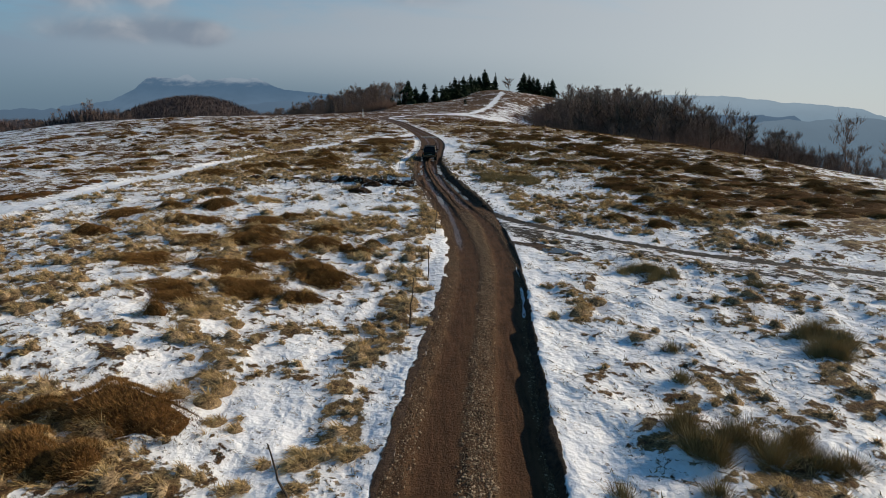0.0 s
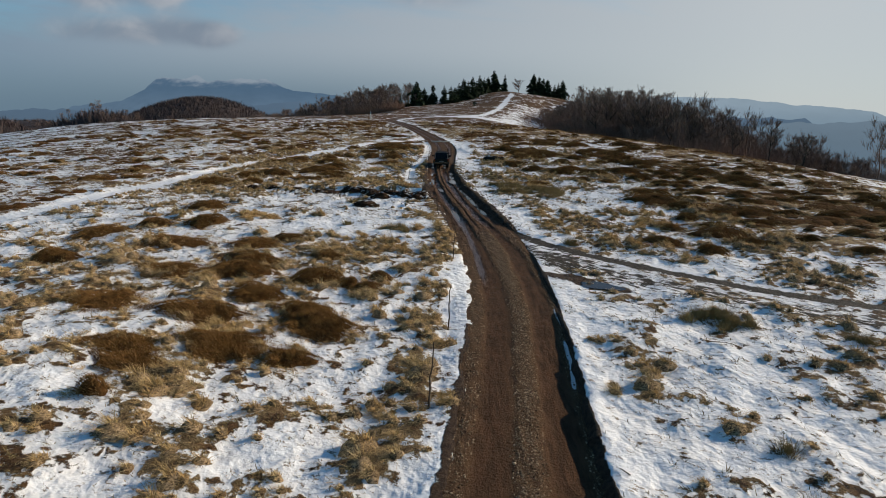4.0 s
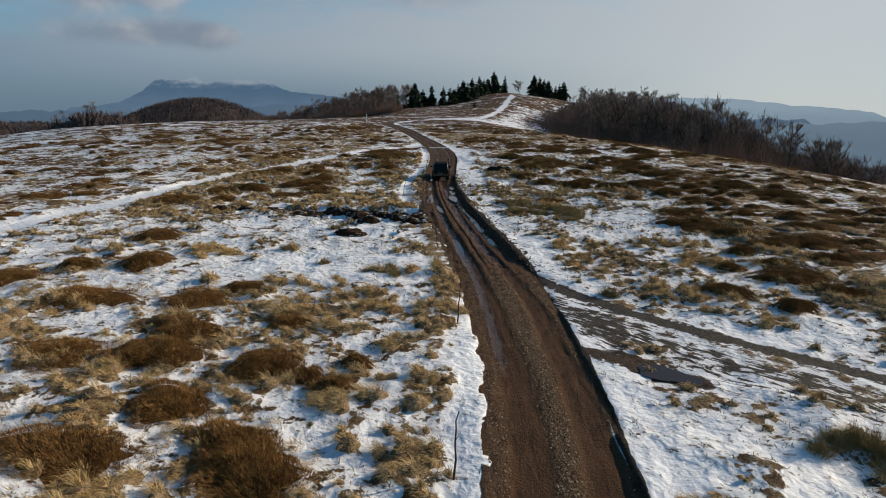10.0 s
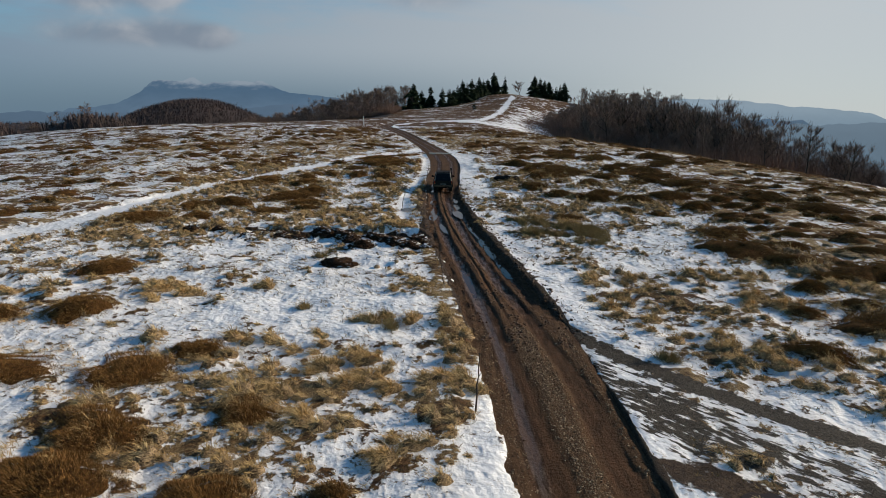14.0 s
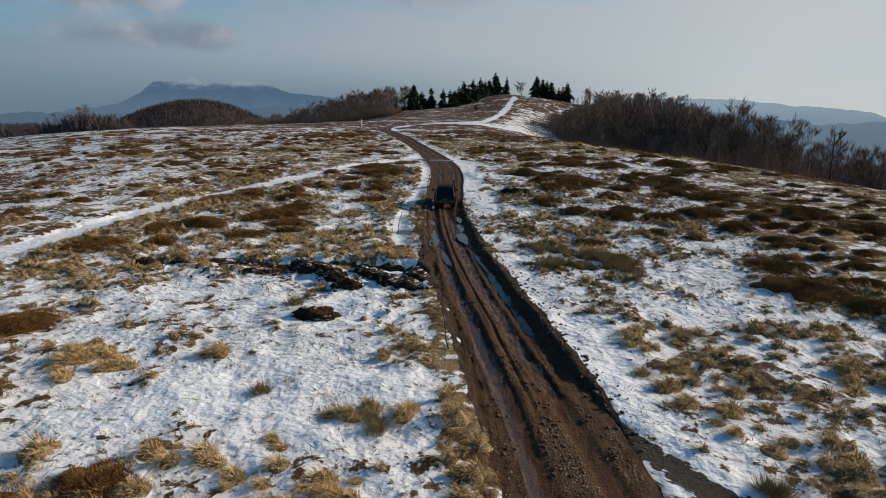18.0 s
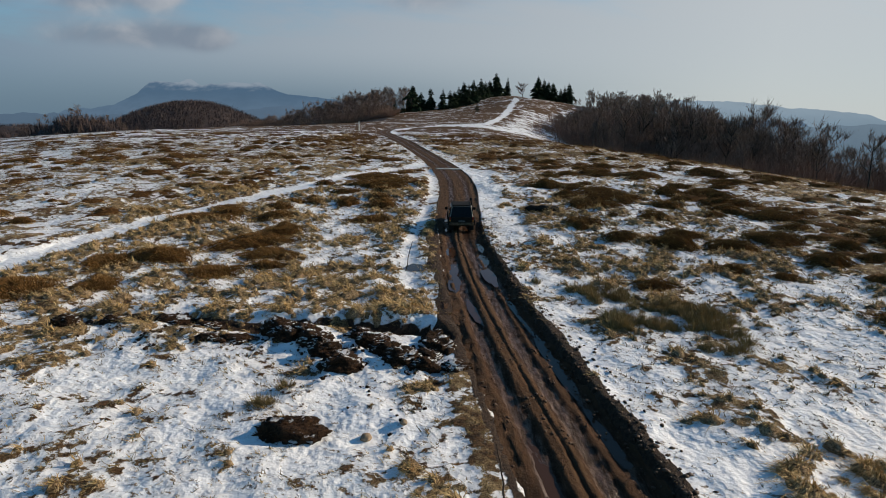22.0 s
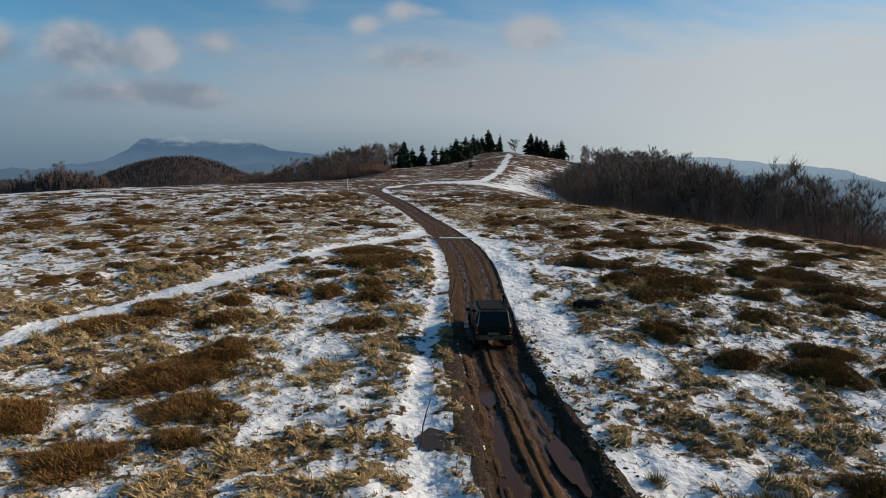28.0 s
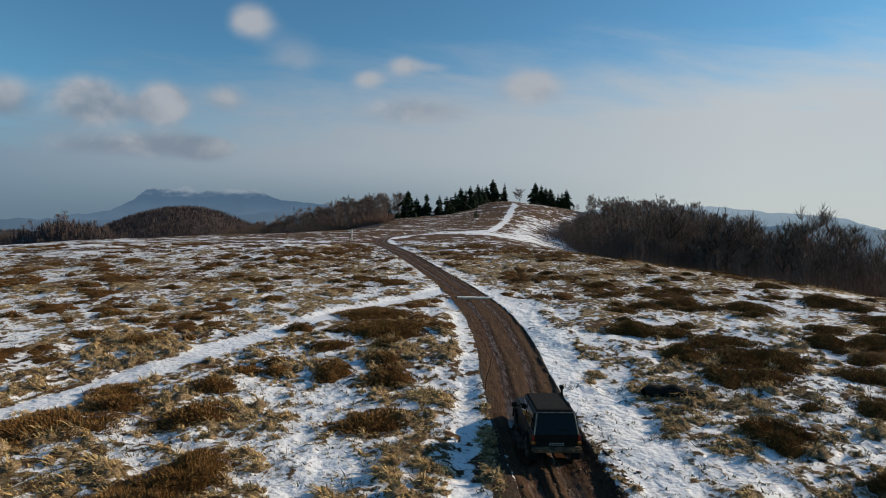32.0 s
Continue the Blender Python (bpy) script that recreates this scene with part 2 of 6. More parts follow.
def cover(x, y):
    """How much of the ground grass covers, 0 to 1."""
    l, r = road_edges(y)
    c = np.where(x < (l + r) / 2, 0.47, 0.45)
    c = c + (0.57 - c) * smooth(l - x, 2.5, 5) * smooth(y, 7, 11) * (1 - smooth(y, 23, 27))
    c = c + (np.where(x < (l + r) / 2, 0.62, 0.57) - c) * smooth(y, 36, 56)
    c = c + (0.70 - c) * smooth(-x, 9, 16) * smooth(y, 30, 46)
    c = c + (0.72 - c) * smooth(x - 0.28 * np.clip(y - 25, 0, 200), 11, 17) * smooth(y, 20, 27) * (1 - smooth(y, 140, 160))
    c = c + (0.58 - c) * smooth(-x, 22, 30) * (1 - smooth(y, 120, 150)) * smooth(y, 20, 40)
    c = c + (0.8 - c) * smooth(x - r, 4, 8) * smooth(y, 84, 104)
    c = c + (0.82 - c) * smooth(y, 125, 150)
    c = c + (0.5 - c) * smooth(x - np.interp(y, [185, 320], [10, 38]), 0, 6) * smooth(y, 178, 195) * (1 - smooth(y, 310, 330))
    for px, py, rx, ry, v in PATCHES:
        g = np.exp(-(((x - px) / rx) ** 2 + ((y - py) / ry) ** 2) ** 1.5)
        c = c + (v - c) * g
    d, e = l - x + 0.6 * (fbm(x, y, 0.9, 201, 3) - 0.5), x - r + 0.5 * (fbm(x, y, 0.9, 203, 3) - 0.5)
    c = c + (0.64 - c) * smooth(d, 0.7, 1.0) * (1 - smooth(d, 1.5, 2.2)) * (1 - smooth(y, 23, 27))
    c = c + (0.06 - c) * smooth(d, 0.0, 0.15) * (1 - smooth(d, 0.55, 0.95)) * (1 - smooth(y, 22, 26))
    c = c + (0.95 - c) * smooth(d, -0.1, 0.05) * (1 - smooth(d, 0.6, 0.95)) * smooth(y, 23, 27) * (1 - smooth(y, 36, 42))
    c = c + (0.07 + 0.33 * smooth(y, 40, 47) * (1 - smooth(y, 60, 66)) - c) * smooth(e, -0.1, 0.2) * (1 - smooth(e, 0.9, 2.0)) * (1 - smooth(y, 88, 100))
    c = c + (0.9 - c) * smooth(e, 1.2, 3) * (1 - smooth(e, 5, 9)) * smooth(y, 88, 98) * (1 - smooth(y, 130, 145)) * 0.7
    for pts, w in ((SNOW_PATH, 1.05), (HILL_PATH, 1.25)):
        q, _ = to_line(x, y, pts)
        q = q + 0.7 * w * (fbm(x, y, 1.2, 43, 3) - 0.5)
        c = 0.08 + (c - 0.08) * smooth(q, w * 0.6, w * 1.3)
    q = to_line(x, y, VERGE_PATH)[0] + 0.5 * (fbm(x, y, 1.3, 143, 3) - 0.5)
    c = c + (0.2 - c) * (1 - smooth(q, 0.1, 0.75))
    return np.clip(c - 0.05, 0, 1)


def tufts(x, y):
    """Uneven growth: how far the grass at a place stands above or below the cover's level."""
    return 0.62 * fbm(x, y * 0.8, 1.15, 11, 3) + 0.38 * fbm(x, y, 0.42, 31, 2)


def grass_at(x, y):
    """Above zero where grass shows."""
    c = cover(x, y)
    return (tufts(x, y) - 0.5) * 1.9 + (c - 0.5) * 0.95


def dug(x, y):
    """Where soil has been turned over beside the road."""
    q, _ = to_line(x, y, [(-2.2, 36.5), (-2.6, 40), (-5.5, 41.2), (-9.5, 41), (-14, 41.6)])
    g = np.exp(-(q / 1.3) ** 2)
    g = np.maximum(g, 0.9 * np.exp(-((x + 4.6) / 2.0) ** 2 - ((y - 38.2) / 1.9) ** 2))
    return g * smooth(fbm(x, y, 0.9, 51, 3), 0.44, 0.62)


def cut_bank(x, y):
    """How far a place lies behind the edge of the ditch cut across the moor, and how strongly it is cut there."""
    edge = np.interp(x, [-16, -12, -9, -6, -3.2, -1.9, -1.2], [43.0, 43.5, 42.9, 43.3, 43.3, 43.0, 42.2]) + 0.5 * (fbm(x, x * 0, 1.1, 57, 3) - 0.5)
    deep = smooth(x, -17, -14) * (1 - smooth(x, -1.5, -0.9)) * (0.45 + 0.55 * smooth(x, -10, -6))
    return y - edge, deep * (0.6 + 0.7 * fbm(x, x * 0 + 3, 1.6, 59, 2))


def bumps(x, y):
    near = 1 - smooth(np.hypot(x, np.maximum(y - 60, 0) * 0.8), 60, 130)
    h = 0.5 * (fbm(x, y, 11, 3, 2) - 0.5) + near * (0.36 * (fbm(x, y, 1.6, 5, 4) - 0.5) + 0.15 * (fbm(x, y, 0.55, 15, 2) - 0.5) + 0.17 * np.clip(grass_at(x, y), -0.3, 0.6))
    return h


def surface(x, y):
    """The height of the ground as it is built."""
    x, y = np.asarray(x, float), np.asarray(y, float)
    l, r = road_edges(y)
    z = land(x, y) + bumps(x, y) * smooth(np.maximum(l - x, x - r), -0.2, 1.2)
    for pts, w in ((SNOW_PATH, 0.95), (SIDE_TRACK, 1.25)):
        q, _ = to_line(x, y, pts)
        z = z + (land(x, y) - 0.1 - z) * (1 - smooth(q, w * 0.6, w * 1.3)) * 0.85
    z = z - 0.09 * (1 - smooth(to_line(x, y, VERGE_PATH)[0] + 0.7 * (fbm(x, y, 1.1, 47, 3) - 0.5), 0.05, 0.9))
    # the spoil heaps and the ditch behind them
    g = dug(x, y)
    z = z + g * (fbm(x, y, 1.2, 61, 4) - 0.38) * 0.9
    n, w = cut_bank(x, y)
    z = z + 0.3 * (fbm(x, y, 1.0, 67, 2) - 0.5) * smooth(n, 0.2, 1.0) * (1 - smooth(n, 4, 6)) * smooth(w, 0.1, 0.3)
    z = z + w * (0.34 * np.exp(-((n - 0.65) / 0.6) ** 2) - 0.62 * np.exp(-((n + 0.3) / 0.36) ** 2))
    for px, py, rad in ((6.75, 18.75, 1.05), (-2.95, 50.6, 0.85)):
        w = 1 - smooth(np.hypot(x - px, y - py), rad * 0.6, rad * 1.3)
        z = z + (land(px, py) - 0.13 - z) * w
    inside = np.minimum(x - l, r - x) + 0.4 * (fbm(x, y, 0.8, 45, 3) - 0.5)
    return z - 0.62 * smooth(inside, -0.02, 0.24 + 0.36 * (x - l < r - x)) * (1 - smooth(y, 180, 200))


# ---- materials ----
def material(name):
    m = bpy.data.materials.new(name)
    m.use_nodes = True
    return m, Nodes(m.node_tree)


def finish(k, color, rough=0.8, bump=None, strength=0.5, dist=0.02, spec=0.3, **more):
    ins = {"Base Color": color, "Roughness": rough, "Specular IOR Level": spec}
    ins.update(more)
    if bump is not None:
        ins["Normal"] = k.add("ShaderNodeBump", {"Height": bump, "Strength": strength, "Distance": dist}).outputs[0]
    b = k.add("ShaderNodeBsdfPrincipled", ins)
    k.add("ShaderNodeOutputMaterial", {0: b.outputs[0]})


def attr(k, name):
    return k.add("ShaderNodeAttribute", attribute_name=name).outputs["Fac"]


def ground_material():
    m, k = material("snow_and_winter_grass")
    p = k.add("ShaderNodeNewGeometry").outputs["Position"]
    fine, mid, big = k.noise(p, 7.0, 6, 0.7), k.noise(p, 2.6, 5, 0.6), k.noise(p, 0.35, 6, 0.6)
    patchy = k.noise(k.scaled(p, (0.42, 1.0, 1.0)), 0.18, 6, 0.62)
    hem = k.noise(k.scaled(p, (1, 1, 0.2)), 28.0, 4, 0.7)
    heath = attr(k, "heath")
    near = k.math("MULTIPLY_ADD", heath, -0.8, 1.0)
    g, far, soil, gravel, wood = attr(k, "grass"), attr(k, "far"), attr(k, "soil"), attr(k, "gravel"), attr(k, "wood")
    clump = k.noise(k.scaled(p, (0.5, 1.0, 1.0)), 0.95, 4, 0.6)
    v = k.math("MULTIPLY_ADD", k.math("SUBTRACT", fine, 0.5), k.math("MULTIPLY", k.math("MULTIPLY_ADD", far, -0.2, 0.7), near), g)
    v = k.math("MULTIPLY_ADD", k.math("SUBTRACT", clump, 0.5), k.math("MULTIPLY_ADD", far, 2.2, 0.5), v)
    v = k.math("MULTIPLY_ADD", k.math("SUBTRACT", mid, 0.5), k.math("MULTIPLY", near, 2.0), v)
    wide = k.math("MULTIPLY_ADD", k.math("SUBTRACT", patchy, 0.5), 2.2, k.math("MULTIPLY", k.math("SUBTRACT", big, 0.5), 1.6))
    v = k.math("MULTIPLY_ADD", wide, k.math("MULTIPLY_ADD", far, 1.1, 0.22), v)
    show = k.ramp(v, 0.03, 0.14)
    straw = k.mix(k.ramp(hem, 0.3, 0.7), (0.085, 0.051, 0.023), (0.51, 0.36, 0.18))
    brown = k.mix(k.ramp(fine, 0.35, 0.65), (0.030, 0.0145, 0.006), (0.15, 0.074, 0.026))
    grass = k.mix(k.ramp(k.math("MULTIPLY_ADD", wide, 0.34, k.math("MULTIPLY_ADD", k.math("SUBTRACT", clump, 0.5), far, k.math("MULTIPLY_ADD", heath, 0.55, mid))), 0.42, 0.66), straw, brown)
    snow = k.mix(k.ramp(big, 0.3, 0.7), (0.80, 0.81, 0.84), (0.87, 0.87, 0.88))
    snow = k.mix(k.math("MULTIPLY", k.ramp(v, -0.5, -0.05), k.math("MULTIPLY", near, 0.17)), snow, (0.5, 0.42, 0.33))
    fleck = k.noise(k.scaled(p, (0.55, 1.0, 1.0), (0, 0, 0), (0, 0, 0.35)), 5.5, 5, 0.72)
    fleck = k.math("MULTIPLY", k.ramp(fleck, 0.585, 0.625), k.math("MULTIPLY", near, k.ramp(v, -1.0, -0.2, 0.05, 1.0)))
    snow = k.mix(fleck, snow, k.mix(k.ramp(hem, 0.35, 0.65), (0.05, 0.032, 0.018), (0.33, 0.235, 0.14)))
    c = k.mix(show, snow, grass)
    stone = k.mix(k.ramp(hem, 0.35, 0.65), (0.02, 0.017, 0.014), (0.085, 0.07, 0.056))
    drag = k.noise(k.scaled(p, (1.0, 0.22, 1.0), (0, 0, 0), (0, 0, -0.82)), 6.5, 5, 0.65)
    gm = k.ramp(k.math("ADD", gravel, k.math("MULTIPLY_ADD", k.math("SUBTRACT", mid, 0.5), 0.9, k.math("MULTIPLY", k.math("SUBTRACT", drag, 0.5), 1.9))), 0.42, 0.52)
    c = k.mix(gm, c, stone)
    earth = k.mix(k.ramp(fine, 0.3, 0.7), (0.022, 0.012, 0.007), (0.085, 0.05, 0.03))
    sm = k.ramp(k.math("ADD", soil, k.math("MULTIPLY", k.math("SUBTRACT", mid, 0.5), 0.8)), 0.42, 0.52)
    c = k.mix(sm, c, earth)
    litter = k.mix(k.ramp(mid, 0.3, 0.7), (0.024, 0.018, 0.018), (0.05, 0.036, 0.034))
    wm = k.math("MULTIPLY", k.ramp(wood, 0.3, 0.6), k.ramp(k.math("ADD", big, k.math("MULTIPLY", fine, 0.4)), 0.9, 0.78))
    c = k.mix(wm, c, litter)
    bare = k.math("MAXIMUM", show, k.math("MAXIMUM", sm, gm))
    h = k.math("ADD", k.math("MULTIPLY", fine, k.ramp(bare, 0, 1, 0.13, 1.5)), k.math("MULTIPLY", hem, k.math("MULTIPLY", bare, 1.1)))
    dimple = k.noise(p, 4.2, 2, 0.4)
    h = k.math("ADD", h, k.math("ADD", k.math("MULTIPLY", mid, 0.8), k.math("MULTIPLY", dimple, k.ramp(bare, 0, 1, 0.85, 0.2))))
    drift = k.noise(k.scaled(p, (0.5, 1.0, 0.3), (0, 0, 0), (0, 0, 0.6)), 0.85, 3, 0.5)
    h = k.math("MULTIPLY_ADD", drift, k.math("MULTIPLY_ADD", far, 2.6, 1.6), h)
    finish(k, c, k.ramp(bare, 0, 1, 0.55, 0.85), h, 1.0, 0.085, 0.25)
    return m


def road_material():
    m, k = material("wet_mud_and_gravel")
    p = k.add("ShaderNodeNewGeometry").outputs["Position"]
    wet, stony, snow = attr(k, "wet"), attr(k, "stony"), attr(k, "snow")
    along = k.scaled(p, (1.0, 0.16, 1.0))
    streak, fine, mid = k.noise(along, 7.0, 5, 0.65), k.noise(p, 14.0, 5, 0.7), k.noise(p, 1.4, 4, 0.6)
    cell = k.add("ShaderNodeTexVoronoi", {"Vector": p, "Scale": 34.0, "Randomness": 1.0})
    pebble = k.ramp(cell.outputs["Distance"], 0.1, 0.55, 1.0, 0.0)
    mud = k.mix(k.ramp(streak, 0.32, 0.68), (0.045, 0.0225, 0.011), (0.125, 0.066, 0.032))
    mud = k.mix(k.ramp(mid, 0.4, 0.75), mud, (0.10, 0.053, 0.026))
    tone = k.add("ShaderNodeSeparateColor", {0: cell.outputs["Color"]}).outputs[0]
    rock = k.mix(tone, (0.03, 0.017, 0.009), (0.40, 0.27, 0.16))
    sm = k.math("MULTIPLY", k.ramp(k.math("ADD", stony, k.math("MULTIPLY", k.math("SUBTRACT", mid, 0.5), 0.9)), 0.35, 0.65), pebble)
    c = k.mix(sm, mud, rock)
    damp = k.math("ADD", wet, k.math("MULTIPLY", k.math("SUBTRACT", streak, 0.5), 0.9))
    dm, wm = k.ramp(damp, 0.3, 0.6), k.ramp(damp, 0.62, 1.0)
    c = k.mix(k.math("MULTIPLY", dm, 0.85), c, k.mix(k.ramp(streak, 0.35, 0.65), (0.026, 0.0118, 0.006), (0.08, 0.038, 0.019)))
    xm = k.ramp(k.math("ADD", snow, k.math("MULTIPLY", k.math("SUBTRACT", fine, 0.5), 0.9)), 0.45, 0.6)
    c = k.mix(xm, c, (0.8, 0.81, 0.84))
    rough = k.math("MULTIPLY_ADD", wm, -0.58, 0.88)
    h = k.math("ADD", k.math("MULTIPLY", streak, 0.7), k.math("ADD", k.math("MULTIPLY", fine, 1.5), k.math("MULTIPLY", sm, 0.9)))
    finish(k, c, rough, h, k.ramp(wm, 0, 1, 1.0, 0.55), 0.045, k.ramp(wm, 0, 1, 0.14, 0.4))
    return m


def plant_material(name, dark, light, mid=None, rough=0.85):
    """Blades that differ one from the next."""
    m, k = material(name)
    g = k.add("ShaderNodeNewGeometry")
    o = k.add("ShaderNodeObjectInfo").outputs["Random"]
    r = k.math("ADD", k.math("MULTIPLY", g.outputs["Random Per Island"], 0.75), k.math("MULTIPLY", o, 0.25))
    n = k.noise(g.outputs["Position"], 1.7, 3)
    c = k.mix(k.math("MULTIPLY_ADD", k.math("SUBTRACT", k.noise(g.outputs["Position"], 3.4, 2), 0.5), 1.1, r, True), dark, light)
    if mid:
        c = k.mix(k.ramp(n, 0.42, 0.6), c, mid)
    finish(k, c, rough, spec=0.15)
    return m


def plain_material(name, a, b, size=6.0, rough=0.7, metal=0.0, bump=0.3, spec=0.4):
    m, k = material(name)
    p = k.add("ShaderNodeTexCoord").outputs["Object"]
    n = k.noise(p, size, 5, 0.6)
    n2 = k.noise(p, size * 7, 4, 0.6)
    c = k.mix(k.ramp(k.math("ADD", k.math("MULTIPLY", n, 0.65), k.math("MULTIPLY", n2, 0.35)), 0.35, 0.65), a, b)
    finish(k, c, rough, n2, bump, 0.01, spec, Metallic=metal)
    return m


def soil_material():
    m, k = material("turned_peaty_soil")
    p = k.add("ShaderNodeNewGeometry").outputs["Position"]
    n, crumb = k.noise(p, 5.0, 4, 0.6), k.noise(p, 13.0, 6, 0.75)
    c = k.mix(k.ramp(crumb, 0.35, 0.68), (0.012, 0.0062, 0.0032), k.mix(n, (0.05, 0.025, 0.012), (0.11, 0.057, 0.028)))
    up = k.add("ShaderNodeSeparateXYZ", {0: k.add("ShaderNodeNewGeometry").outputs["True Normal"]}).outputs[2]
    dust = k.math("MULTIPLY", k.ramp(up, 0.72, 0.92), k.ramp(k.noise(p, 2.3, 4, 0.6), 0.52, 0.6))
    c = k.mix(dust, c, (0.82, 0.83, 0.85))
    finish(k, c, 0.9, k.math("ADD", n, crumb), 1.0, 0.16, 0.15)
    return m


GROUND, ROAD = ground_material(), road_material()
HEATHER = plant_material("dry_heather", (0.06, 0.03, 0.0095), (0.34, 0.178, 0.056), (0.175, 0.092, 0.03))
# Deep brown with the shade between heather sprigs put into the colour.
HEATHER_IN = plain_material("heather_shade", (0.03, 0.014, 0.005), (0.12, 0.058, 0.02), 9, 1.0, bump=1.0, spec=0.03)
STRAW = plant_material("dead_grass", (0.215, 0.136, 0.055), (0.77, 0.57, 0.29), (0.51, 0.335, 0.145))
RUSH = plant_material("winter_rush", (0.09, 0.066, 0.027), (0.42, 0.32, 0.15), (0.27, 0.185, 0.08))
SOIL = soil_material()
PEBBLE = plant_material("road_gravel", (0.05, 0.033, 0.02), (0.48, 0.35, 0.23))
BARK = plain_material("grey_bark", (0.03, 0.024, 0.02), (0.085, 0.07, 0.058), 5, 0.9, bump=0.8, spec=0.15)
TWIG = plant_material("bare_twigs", (0.085, 0.058, 0.047), (0.23, 0.156, 0.124))
NEEDLE = plant_material("spruce_needles", (0.006, 0.012, 0.006), (0.03, 0.045, 0.02))
# Twigs of the far hill, with purplish haze mixed into their browns.
FAR_TWIG = plant_material("distant_forest", (0.055, 0.041, 0.042), (0.10, 0.074, 0.07))
STAKE = plain_material("weathered_stick", (0.025, 0.017, 0.012), (0.09, 0.06, 0.04), 12, 0.85)
PALE = plain_material("pale_post_paint", (0.55, 0.53, 0.48), (0.75, 0.73, 0.68), 9, 0.6)
CONCRETE = plain_material("pale_drain", (0.5, 0.47, 0.43), (0.72, 0.7, 0.66), 8, 0.8, bump=0.5)
STONE = plain_material("dark_wet_timber", (0.006, 0.005, 0.005), (0.026, 0.022, 0.019), 6, 0.75, spec=0.1)


def water_material(name, tone, rough):
    m, k = material(name)
    p = k.add("ShaderNodeNewGeometry").outputs["Position"]
    finish(k, tone, rough, k.noise(p, 5.0, 3), 0.05, 0.01, 0.35, IOR=1.33)
    return m


WATER = water_material("puddle_water", (0.062, 0.032, 0.019), 0.07)
SLUSH = water_material("slushy_water", (0.05, 0.034, 0.024), 0.06)
THICKET = plant_material("reddish_thicket_twigs", (0.14, 0.08, 0.058), (0.32, 0.195, 0.142))


# ---- ground: one sheet to the horizon ----
def spread(a, b, step, far_a, far_b, grow):
    """Even steps from a to b, then growing steps out to far_a and far_b."""
    def out(v, end, sign):
        got, s = [], step
        while sign * v < sign * end:
            s *= grow
            v += sign * s
            got.append(v)
        return got
    return np.array(out(a, far_a, -1)[::-1] + list(np.arange(a, b + 1e-6, step)) + out(b, far_b, 1))


def sheet(xs, ys):
    n, m = len(ys), len(xs)
    i = np.arange(n * m).reshape(n, m)
    return np.stack([i[:-1, :-1], i[:-1, 1:], i[1:, 1:], i[1:, :-1]], -1).reshape(-1, 4)


